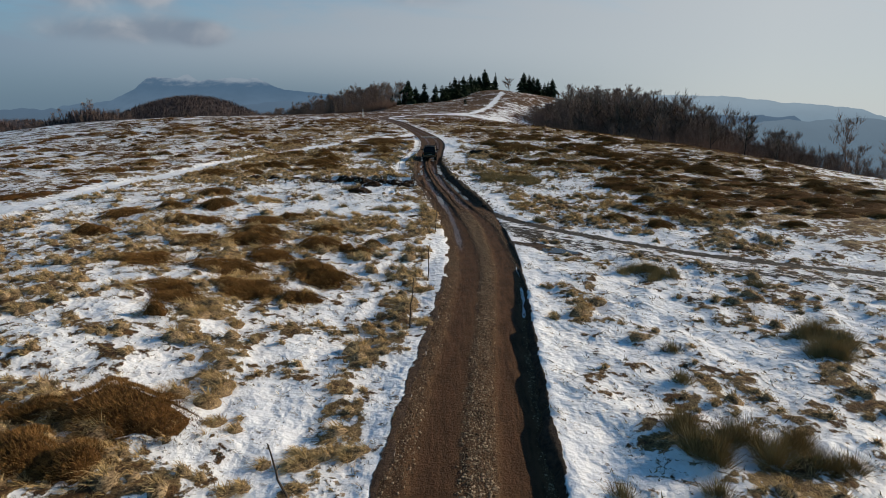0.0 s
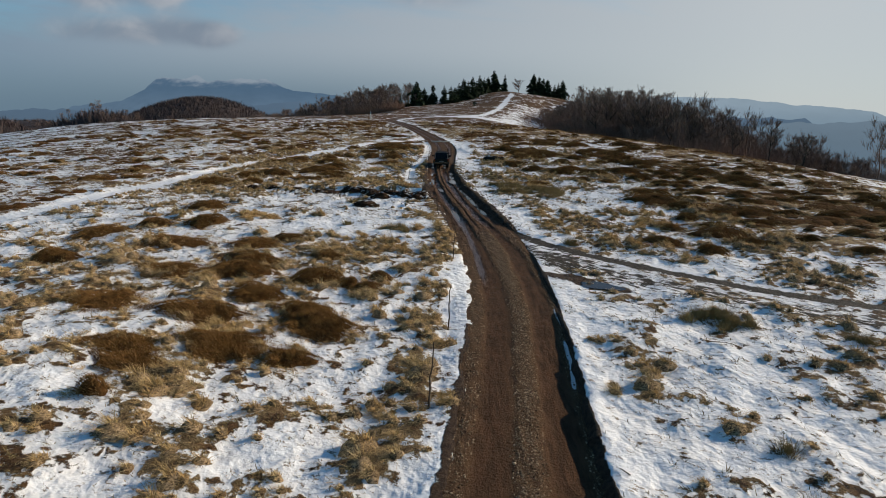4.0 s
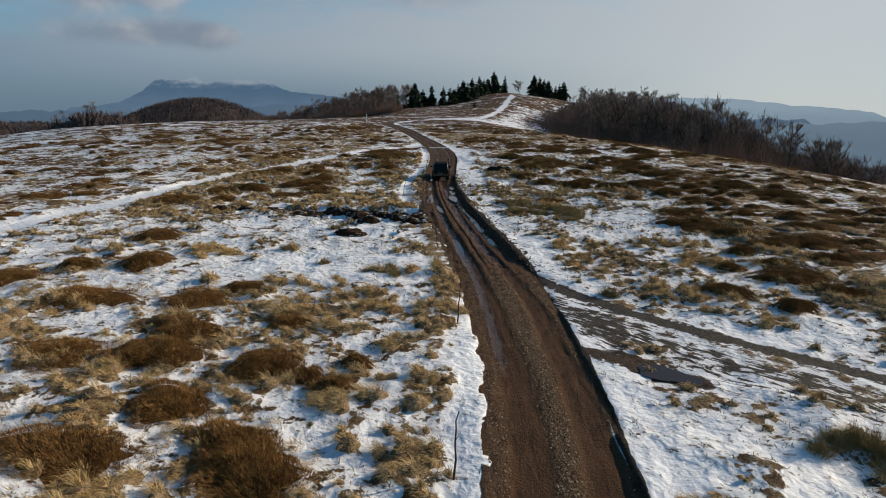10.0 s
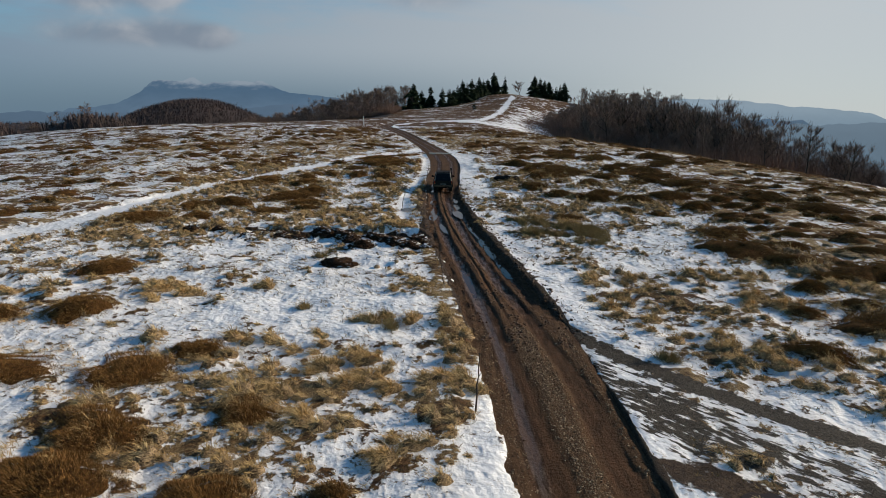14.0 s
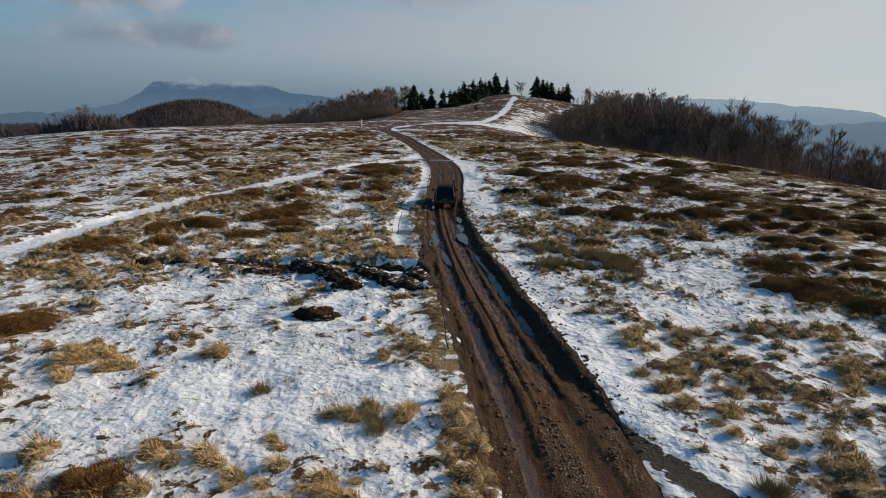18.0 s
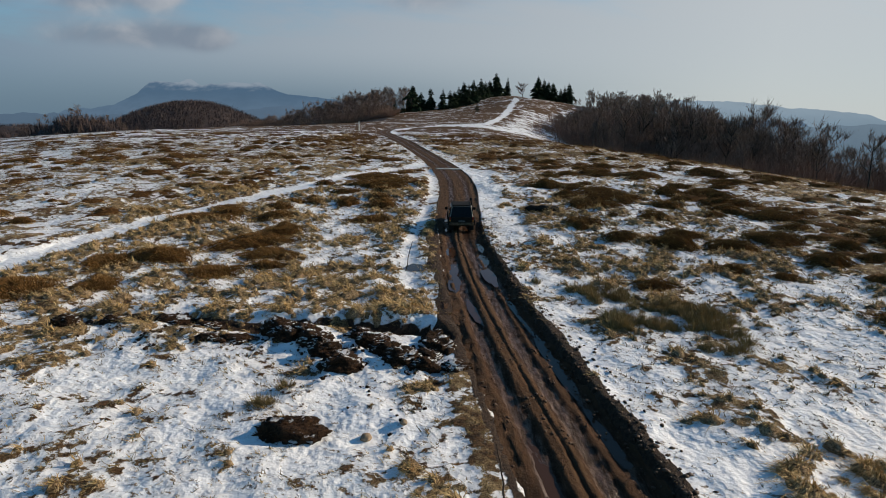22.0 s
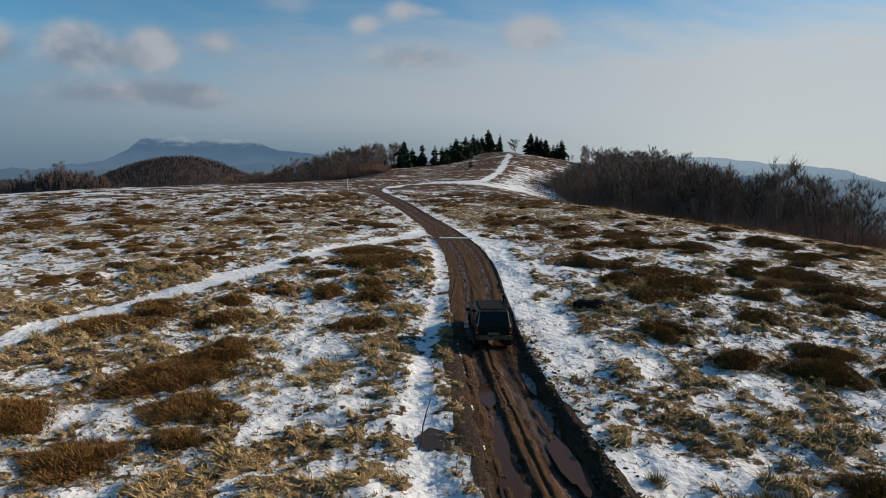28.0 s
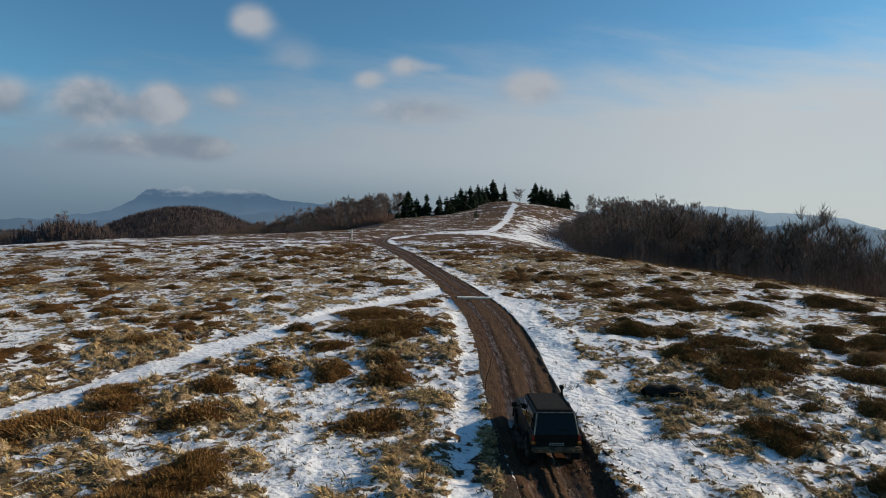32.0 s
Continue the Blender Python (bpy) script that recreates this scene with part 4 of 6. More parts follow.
def ragged_ball(size, fine, o, rng=None):
    """An uneven lump of earth."""
    bm = bmesh.new()
    turn = Euler(rng.uniform(0, 6.283, 3)).to_matrix() if rng else None
    for v in bmesh.ops.create_icosphere(bm, subdivisions=fine, radius=1.0)["verts"]:
        p = v.co.copy()
        d = 0.85 + 0.35 * noise.noise(p * 1.3 + o) + 0.42 * (0.5 - abs(noise.noise(p * 2.6 + o))) + 0.22 * noise.noise(p * 6 + o) + 0.10 * noise.noise(p * 13 + o)
        if turn:
            p = turn @ Vector((p.x, p.y * 0.75, p.z * 0.6))
        v.co = Vector((p.x * size[0], p.y * size[1], p.z * size[2])) * d
    for f in bm.faces:
        f.smooth = True
    return bm


def soil(x, y, rx, ry, h, label="heap of dark turned soil dusted with snow"):
    """A heap of earth: a ragged core with broken sods tumbled about it."""
    rng = np.random.default_rng(int(abs(x * 331 + y * 17)))
    z0 = on_ground(x, y) + h * 0.05
    heap = part("earth_mound", ragged_ball((rx * 1.12, ry * 1.1, h * 0.82), 4, Vector((x, y, 4.0))), SOIL, at=(x, y, z0))
    for i in range(int(6 + 7 * rx)):
        a, q, s = rng.uniform(0, 6.283), rng.uniform(0.3, 1.25), rng.uniform(0.14, 0.45) * min(rx, ry, 0.6)
        cx, cy = math.cos(a) * q * rx, math.sin(a) * q * ry
        z = max(z0 + h * (0.62 - 0.75 * q), on_ground(x + cx, y + cy) + s * 0.1) - z0
        part("clod", ragged_ball((s, s, s), 2, Vector((x + cx * 3, y + cy * 3, 3.0)), rng), SOIL, heap, at=(cx, cy, z))
    return tagged(heap, label, "earth mound", "mounds of turned soil")


# ---- plants and heaps one by one: place, half width, half depth, height ----
# heather
heather(-5.7, 3.4, 1.57, 1.33, 0.80)
heather(-6.8, 1.8, 0.87, 0.78, 0.77)
heather(-5.7, 1.7, 0.62, 0.56, 0.58)
heather(-7.6, 3.2, 0.82, 0.66, 0.29)
heather(-7.4, 13.9, 1.98, 1.13, 0.22)
heather(-5.5, 11.4, 1.11, 0.83, 0.22)
heather(-3.8, 11.3, 0.79, 0.66, 0.44)
heather(-3.7, 14.0, 1.34, 1.07, 0.45)
heather(-6.3, 16.2, 1.19, 0.99, 0.51)
heather(-4.7, 18.3, 1.08, 0.94, 0.55)
heather(-8.9, 23.9, 1.73, 1.35, 0.28)
heather(-13.0, 23.7, 2.09, 1.63, 0.34)
heather(-10.7, 18.8, 1.60, 1.21, 0.22)
heather(-7.9, 18.8, 1.42, 1.19, 0.54)
heather(-10.9, 14.5, 1.54, 1.20, 0.31)
heather(-8.2, 11.0, 1.17, 0.71, 0.22)
heather(-7.6, 10.1, 1.10, 0.69, 0.22)
heather(-16.8, 21.0, 1.13, 1.04, 0.57)
heather(-18.2, 26.4, 1.97, 1.58, 0.36)
heather(-7.4, 8.4, 0.41, 0.39, 0.46)
heather(-13.3, 28.5, 1.15, 1.11, 0.62)
heather(-7.6, 25.4, 1.03, 0.73, 0.22)
heather(-4.9, 21.7, 0.95, 0.74, 0.27)
heather(-2.1, 18.7, 0.57, 0.47, 0.34)
heather(-3.3, 17.8, 0.58, 0.49, 0.41)
heather(-15.5, 34.1, 1.48, 1.29, 0.56)
heather(-16.0, 28.1, 1.00, 0.90, 0.52)
heather(16.1, 39.4, 2.54, 2.10, 0.60)
heather(11.9, 25.9, 1.18, 0.94, 0.32)
heather(20.4, 35.2, 2.31, 1.99, 0.75)
heather(13.6, 24.2, 0.89, 0.80, 0.55)
heather(15.8, 28.3, 1.97, 1.90, 0.80)
heather(28.2, 52.1, 2.68, 3.01, 0.80)
heather(27.0, 57.7, 2.51, 2.82, 0.80)
heather(18.9, 56.8, 2.61, 2.23, 0.51)
heather(-20.4, 46.6, 2.40, 1.93, 0.46)
heather(-12.6, 55.0, 2.97, 2.40, 0.52)
heather(-9.1, 67.9, 1.30, 2.08, 0.80)
heather(-6.2, 67.0, 1.26, 2.01, 0.80)
heather(-7.3, 75.7, 3.36, 3.19, 0.80)
heather(-6.6, 61.7, 2.13, 1.70, 0.35)
heather(-10.7, 52.3, 2.25, 1.51, 0.22)
heather(-12.6, 49.4, 1.90, 1.45, 0.27)
heather(-18.4, 50.4, 1.76, 1.42, 0.40)
heather(-16.0, 51.4, 1.66, 1.62, 0.80)
heather(-18.0, 61.0, 2.83, 2.25, 0.43)
heather(-13.3, 62.1, 1.75, 1.59, 0.66)
heather(9.3, 56.5, 1.18, 1.18, 0.78)
heather(12.0, 55.4, 1.74, 1.76, 0.80)
heather(15.1, 54.8, 1.71, 1.49, 0.62)
heather(19.1, 52.1, 1.53, 1.51, 0.80)
heather(22.4, 63.8, 2.47, 2.20, 0.73)
heather(20.2, 65.9, 1.61, 1.80, 0.80)
heather(8.2, 60.5, 1.11, 1.53, 0.80)
heather(13.4, 62.2, 1.60, 1.54, 0.75)
heather(11.2, 69.3, 2.03, 2.76, 0.80)
heather(21.8, 72.9, 2.25, 1.93, 0.44)
heather(22.3, 55.3, 0.93, 1.25, 0.80)
heather(8.0, 75.5, 2.04, 2.18, 0.80)
heather(-11.6, 57.3, 1.64, 1.78, 0.80)
heather(-10.3, 50.3, 1.08, 0.75, 0.22)
heather(7.5, 59.3, 0.90, 0.85, 0.59)
heather(13.2, 68.7, 1.47, 2.36, 0.80)
heather(8.8, 70.3, 1.51, 1.42, 0.68)
heather(21.4, 71.1, 2.17, 1.97, 0.74)
heather(22.1, 68.4, 2.08, 1.86, 0.68)
heather(-6.8, 69.5, 1.18, 1.02, 0.44)
heather(-16.8, 63.3, 1.32, 1.15, 0.61)
heather(-11.7, 67.7, 0.80, 0.72, 0.41)
heather(-13.4, 67.8, 1.17, 0.95, 0.28)
heather(9.1, 66.3, 1.14, 1.83, 0.80)
heather(16.0, 66.7, 1.56, 1.45, 0.78)
heather(7.3, 60.5, 0.95, 0.90, 0.72)
heather(18.4, 72.8, 1.73, 2.22, 0.80)
heather(14.9, 84.7, 1.89, 2.48, 0.80)
heather(-12.7, 76.1, 1.11, 1.17, 0.78)
heather(-13.9, 65.4, 1.22, 1.07, 0.57)
heather(27.6, 86.0, 2.93, 3.46, 0.80)
heather(19.3, 82.7, 2.61, 2.26, 0.60)
# more cushions between them
heather(-4.3, 14.8, 1.18, 0.85, 0.42)
heather(-3.3, 13.5, 1.21, 0.87, 0.42)
heather(-5.9, 11.9, 1.33, 0.96, 0.42)
heather(-4.6, 17.9, 0.88, 0.63, 0.42)
heather(-8.4, 18.8, 1.28, 0.92, 0.42)
heather(-7.9, 20.6, 1.47, 1.06, 0.42)
heather(-2.6, 17.3, 0.66, 0.48, 0.42)
heather(11.6, 83.5, 1.88, 1.51, 0.42)
heather(12.0, 72.6, 2.73, 2.18, 0.42)
heather(13.0, 69.4, 2.56, 2.05, 0.42)
heather(15.4, 82.6, 2.28, 1.82, 0.42)
heather(10.0, 74.8, 1.57, 1.25, 0.42)
heather(10.8, 66.1, 1.93, 1.54, 0.42)
heather(8.8, 69.3, 1.23, 0.98, 0.42)
heather(20.5, 76.0, 1.76, 1.41, 0.42)
heather(18.1, 69.5, 1.36, 1.09, 0.42)
heather(21.1, 72.2, 1.99, 1.59, 0.42)
heather(21.0, 68.4, 2.31, 1.85, 0.42)
heather(26.7, 78.9, 2.95, 2.36, 0.42)
heather(39.8, 109.8, 4.13, 3.31, 0.42)
heather(29.5, 106.5, 3.19, 2.55, 0.42)
heather(34.4, 84.6, 3.45, 2.76, 0.42)
heather(11.2, 93.2, 1.78, 1.42, 0.42)
heather(27.8, 94.2, 2.22, 1.78, 0.42)
heather(-8.5, 80.0, 3.60, 2.95, 0.42)
heather(-10.0, 72.2, 1.64, 1.34, 0.42)
heather(-17.9, 64.8, 1.57, 1.29, 0.42)
heather(-12.2, 69.3, 0.91, 0.75, 0.42)
heather(-7.0, 72.2, 1.13, 0.93, 0.42)
heather(-18.3, 117.1, 2.33, 1.91, 0.42)
heather(17.4, 90.6, 2.46, 2.01, 0.42)
heather(9.4, 81.5, 1.52, 1.25, 0.42)
heather(-17.1, 47.3, 1.52, 1.24, 0.42)
heather(13.3, 57.4, 1.68, 1.37, 0.42)
heather(16.7, 42.9, 2.00, 1.64, 0.42)
# rush
rush(12.3, 8.0, 0.97, 1.39, 0.80)
rush(6.3, 2.9, 1.11, 0.94, 0.78)
rush(7.8, 2.9, 0.55, 0.73, 0.80)
rush(8.8, 2.4, 0.90, 0.75, 0.52)
rush(9.7, 14.9, 1.11, 0.99, 0.54)
rush(13.6, 13.4, 0.42, 0.45, 0.39)
rush(6.2, 1.3, 0.34, 0.28, 0.22)
rush(7.8, 7.5, 0.40, 0.38, 0.36)
rush(7.3, 5.6, 0.28, 0.26, 0.23)
rush(4.5, 1.4, 0.38, 0.25, 0.22)
rush(-3.0, 28.3, 0.50, 0.50, 0.49)
rush(-1.6, 27.9, 0.49, 0.47, 0.40)
rush(7.1, 25.6, 0.43, 0.47, 0.59)
rush(-2.2, 28.7, 0.34, 0.33, 0.29)
rush(8.0, 44.2, 2.2, 1.7, 0.6)
rush(-6.0, 37.9, 0.41, 0.41, 0.38)
rush(-5.4, 29.7, 0.49, 0.25, 0.22)
rush(5.6, 43.4, 0.9, 1.1, 0.7)
rush(8.9, 41.4, 0.52, 0.54, 0.64)
rush(-6.5, 36.6, 0.56, 0.45, 0.30)
rush(2.9, 48.4, 0.4, 0.4, 0.27)
rush(5.6, 46.7, 1.3, 1.1, 0.6)
rush(8.0, 41.0, 0.5, 0.45, 0.5)
rush(9.2, 42.3, 0.7, 0.5, 0.55)
rush(9.3, 44.6, 0.9, 0.7, 0.6)
rush(4.6, 47.6, 0.7, 0.5, 0.5)
# straw
straw(-6.7, 12.9, 1.1, 0.8, 0.4)
straw(-5.6, 13.0, 0.8, 0.6, 0.4)
straw(-4.2, 11.8, 0.9, 0.65, 0.4)
straw(-4.4, 4.9, 0.89, 0.69, 0.23)
straw(-3.6, 3.3, 0.47, 0.46, 0.60)
straw(-2.0, 1.9, 0.48, 0.37, 0.22)
straw(-1.6, 2.5, 0.28, 0.26, 0.34)
straw(-0.8, 2.7, 0.38, 0.32, 0.26)
straw(-2.7, 1.5, 0.30, 0.25, 0.22)
straw(-4.4, 22.3, 1.28, 0.82, 0.22)
straw(-2.3, 16.8, 1.12, 0.91, 0.41)
straw(-5.7, 9.4, 0.81, 0.55, 0.22)
straw(-6.3, 8.8, 0.54, 0.36, 0.22)
straw(-5.4, 8.7, 0.52, 0.33, 0.22)
straw(-11.0, 30.9, 1.03, 0.95, 0.44)
straw(-5.0, 25.4, 2.92, 1.86, 0.22)
straw(-0.7, 14.5, 0.67, 0.54, 0.25)
straw(-0.8, 17.9, 0.50, 0.43, 0.24)
straw(0.5, 12.6, 0.45, 0.45, 0.59)
straw(-0.5, 11.5, 0.32, 0.25, 0.22)
straw(-0.9, 9.0, 0.30, 0.28, 0.35)
straw(-2.6, 9.0, 0.40, 0.25, 0.22)
straw(0.6, 9.5, 0.28, 0.27, 0.39)
straw(8.0, 33.6, 1.77, 1.53, 0.54)
straw(-2.9, 28.7, 0.61, 0.59, 0.34)
straw(-1.6, 28.5, 0.68, 0.61, 0.28)
straw(9.6, 15.5, 0.50, 0.31, 0.22)
straw(5.5, 13.3, 0.50, 0.44, 0.35)
straw(6.6, 11.5, 0.61, 0.53, 0.42)
straw(5.0, 10.2, 0.28, 0.25, 0.22)
straw(-2.6, 24.3, 1.17, 1.01, 0.72)
straw(-2.1, 23.5, 0.70, 0.66, 0.69)
straw(-3.5, 21.1, 0.55, 0.48, 0.40)
straw(-1.7, 18.2, 0.39, 0.36, 0.45)
straw(-1.1, 20.2, 0.51, 0.46, 0.49)
straw(-5.8, 23.6, 0.47, 0.43, 0.38)
straw(-0.7, 20.6, 0.60, 0.41, 0.22)
straw(0.5, 23.2, 0.52, 0.53, 0.70)
straw(-0.0, 23.9, 0.54, 0.42, 0.22)
straw(-7.9, 17.6, 1.06, 0.86, 0.48)
straw(-0.1, 17.7, 0.44, 0.37, 0.36)
straw(7.4, 29.7, 1.26, 1.02, 0.38)
straw(8.9, 27.0, 1.11, 0.89, 0.33)
straw(9.8, 25.9, 1.07, 0.92, 0.52)
straw(10.9, 24.5, 0.94, 0.83, 0.55)
straw(12.7, 30.6, 1.33, 1.14, 0.51)
straw(11.5, 34.5, 1.34, 1.06, 0.25)
straw(12.3, 22.7, 0.90, 0.73, 0.33)
straw(-11.8, 32.0, 0.91, 0.83, 0.69)
straw(-2.4, 32.1, 0.44, 0.40, 0.40)
straw(-0.6, 32.8, 0.45, 0.25, 0.22)
straw(-7.3, 31.9, 0.56, 0.33, 0.22)
straw(8.2, 45.8, 1.09, 0.99, 0.53)
straw(6.8, 31.4, 0.99, 0.60, 0.22)
straw(7.2, 28.2, 0.78, 0.66, 0.50)
straw(13.7, 34.8, 1.27, 1.07, 0.54)
straw(-5.1, 57.6, 1.01, 0.93, 0.50)
straw(-6.0, 47.8, 1.20, 0.98, 0.38)
straw(-8.9, 48.4, 1.14, 0.93, 0.36)
straw(-3.8, 46.0, 1.11, 0.88, 0.30)
straw(-12.6, 42.3, 0.65, 0.67, 0.74)
straw(-14.9, 41.8, 0.68, 0.58, 0.33)
straw(9.7, 49.6, 1.24, 1.09, 0.58)
straw(12.0, 50.2, 1.02, 0.86, 0.33)
straw(7.2, 51.1, 1.40, 1.10, 0.26)
straw(11.3, 45.2, 0.99, 0.87, 0.52)
straw(5.7, 36.3, 0.62, 0.41, 0.22)
straw(-7.1, 55.4, 1.26, 1.10, 0.48)
straw(-4.0, 56.6, 0.47, 0.50, 0.58)
straw(-8.8, 53.5, 0.53, 0.52, 0.55)
straw(-5.7, 50.6, 0.72, 0.57, 0.24)
straw(-8.0, 49.1, 0.85, 0.70, 0.42)
straw(-4.2, 48.3, 0.71, 0.43, 0.22)
straw(5.1, 55.3, 0.93, 0.80, 0.46)
straw(3.1, 50.7, 0.75, 0.68, 0.64)
straw(5.3, 51.8, 0.81, 0.67, 0.34)
straw(9.0, 51.6, 1.09, 0.91, 0.49)
straw(5.7, 48.2, 0.71, 0.60, 0.41)
straw(-4.2, 64.3, 0.73, 1.16, 0.80)
straw(-4.0, 57.3, 0.37, 0.38, 0.50)
straw(-9.9, 58.4, 0.60, 0.55, 0.45)
straw(3.4, 66.9, 0.98, 0.96, 0.72)
straw(5.7, 59.5, 0.78, 0.70, 0.49)
# turf
straw(-3.6, 44.2, 1.3, 0.75, 0.66)
for ex in range(11):
    straw(-15.0 + 1.22 * ex, 43.6 + 0.25 * math.sin(ex * 2.1), 0.42, 0.3, 0.4, "brown grass sod overhanging the dug ditch")
straw(-2.3, 44.0, 0.7, 0.6, 0.5)
straw(-2.05, 38.2, 0.35, 0.3, 0.4)

# turned earth beside the ditch: the lone heap, two ridges of spoil, the road's margin, then low scattered heaps
soil(-5.2, 35.5, 0.85, 0.5, 0.42)
for hx, hy, hr, hh in ((-7.4, 42.2, 0.6, 0.5), (-6.9, 41.5, 0.55, 0.42), (-6.3, 41.7, 0.5, 0.42), (-5.8, 41.0, 0.5, 0.4), (-5.3, 40.3, 0.45, 0.34), (-4.6, 39.3, 0.62, 0.46)):
    soil(hx, hy, hr, hr * 0.8, hh)
for hx, hy, hr, hh in ((-4.4, 42.0, 0.45, 0.3), (-3.9, 41.3, 0.5, 0.34), (-3.3, 40.5, 0.45, 0.32), (-2.7, 39.7, 0.62, 0.42), (-2.0, 39.3, 0.45, 0.3)):
    soil(hx, hy, hr, hr * 0.75, hh)
for hx, hy, hr, hh in ((-1.7, 42.0, 0.4, 0.4), (-1.6, 41.0, 0.55, 0.45), (-1.9, 40.2, 0.4, 0.3), (-1.0, 39.4, 0.4, 0.22)):
    soil(hx, hy, hr, hr, hh)
for hx, hy, hr, hh in ((-8.7, 41.5, 0.7, 0.3), (-10.2, 42.6, 0.5, 0.26), (-11.7, 43.2, 0.7, 0.4), (-13.6, 42.6, 0.5, 0.34), (-15.3, 42.4, 0.55, 0.4), (-9.6, 41.2, 0.35, 0.2)):
    soil(hx, hy, hr, hr * 0.6, hh)


def field_stone(x, y, size):
    """A rounded stone half sunk in snow."""
    bm = bmesh.new()
    bmesh.ops.create_icosphere(bm, subdivisions=3, radius=1.0)
    for v in bm.verts:
        v.co = v.co * (1 + 0.22 * noise.noise(v.co * 1.4 + Vector((x, y, 0))) + 0.05 * noise.noise(v.co * 6))
        v.co.z *= 0.75
        v.co *= size
    return tagged(part("field_stone", bm, PEBBLE, at=(x, y, on_ground(x, y) + size * 0.25)), "rounded brown stone half sunk in the snow", "stone", "stones in the snow")


field_stone(-3.3, 35.4, 0.14)
field_stone(-2.4, 35.9, 0.1)


def far_heather():
    """Smaller cushions further out over the moor, thickest on the right-hand field."""
    rng = np.random.default_rng(77)
    count = 0
    while count < 212:
        part_of = rng.uniform()
        if part_of < 0.42:
            y = rng.uniform(23, 66)
            x = 12.5 + 0.26 * (y - 25) + abs(rng.normal(0, 11))
        elif part_of < 0.68:
            y, x = rng.uniform(44, 118), rng.uniform(6, 44)
        else:
            y, x = rng.uniform(44, 112), rng.uniform(-58, -8)
        q = float(to_line(np.array(x), np.array(y), SNOW_PATH)[0])
        l, r = road_edges(y)
        rx = rng.uniform(0.6, 1.6) if part_of > 0.42 else rng.uniform(0.7, 1.75)
        clear = min((math.hypot(x - o.location.x, (y - o.location.y) * 1.1) for o in SHRUBS), default=9)
        if x > 50 or q < 2.6 or l - 3.5 < x < r + 5 or clear < 1.1 + rx * 0.75 or (x < 0 and y < 58 and x > -24):
            continue
        SHRUBS.append(heather(x, y, rx, rx * rng.uniform(0.5, 0.85), rng.uniform(0.3, 0.48)))
        count += 1


SHRUBS = [o for o in scene.objects if o.name.startswith("heather_shrub")]
far_heather()



# ---- loose growth and stones that nobody could count ----
MUD = plain_material("churned_mud", (0.03, 0.015, 0.008), (0.115, 0.06, 0.032), 8, 0.6, bump=0.8, spec=0.3)


def scatter_grass():
    """Low tussocks all over the moor, on a jittered lattice, where grass shows."""
    rng = np.random.default_rng(5)
    step = 0.55
    X, Y = np.meshgrid(np.arange(-24, 19, step), np.arange(-3, 76, step))
    x, y = X.ravel() + rng.uniform(-0.3, 0.3, X.size), Y.ravel() + rng.uniform(-0.3, 0.3, X.size)
    l, r = road_edges(y)
    verge = (l - x > 0.08) & (l - x < 1.1) & (y > 6) & (y < 30)
    g = grass_at(x, y) + rng.normal(0, 0.07, len(x)) + 0.22 * verge
    q = np.minimum(to_line(x, y, SNOW_PATH)[0] / 1.2, np.minimum(to_line(x, y, VERGE_PATH)[0] / 0.5, to_line(x, y, SIDE_TRACK)[0] / 1.6))
    ok = (g > 0.02) & ((x < l - 0.1) | (x > r + 0.25)) & (q > 1) & (dug(x, y) < 0.4)
    ok &= ~((l - x > 0) & (l - x < 0.9) & (y > 31) & (y < 42))
    x, y, g = x[ok], y[ok], g[ok]
    size = np.clip(0.13 + 0.42 * g, 0.12, 0.38) * rng.uniform(0.6, 1.35, len(x))
    for far, per in ((False, 84), (True, 26)):
        k = (y > 34) == far
        name = "far_grass" if far else "grass"
        high = size[k] * rng.uniform(0.8, 1.35, k.sum())
        leaves = shaggy(x[k], y[k], size[k], high, per, rng)
        tagged(part(name + "_roots", mesh_of(name + "_roots", *tussock_mounds(x[k], y[k], size[k], high, rng), True), MOUND), "matted roots of dead grass tussocks in snow", "grass", kind="stuff")
        tagged(part(name, mesh_of(name, *leaves), STRAW), "bent straw-coloured grass standing out of the snow", "grass", kind="stuff")


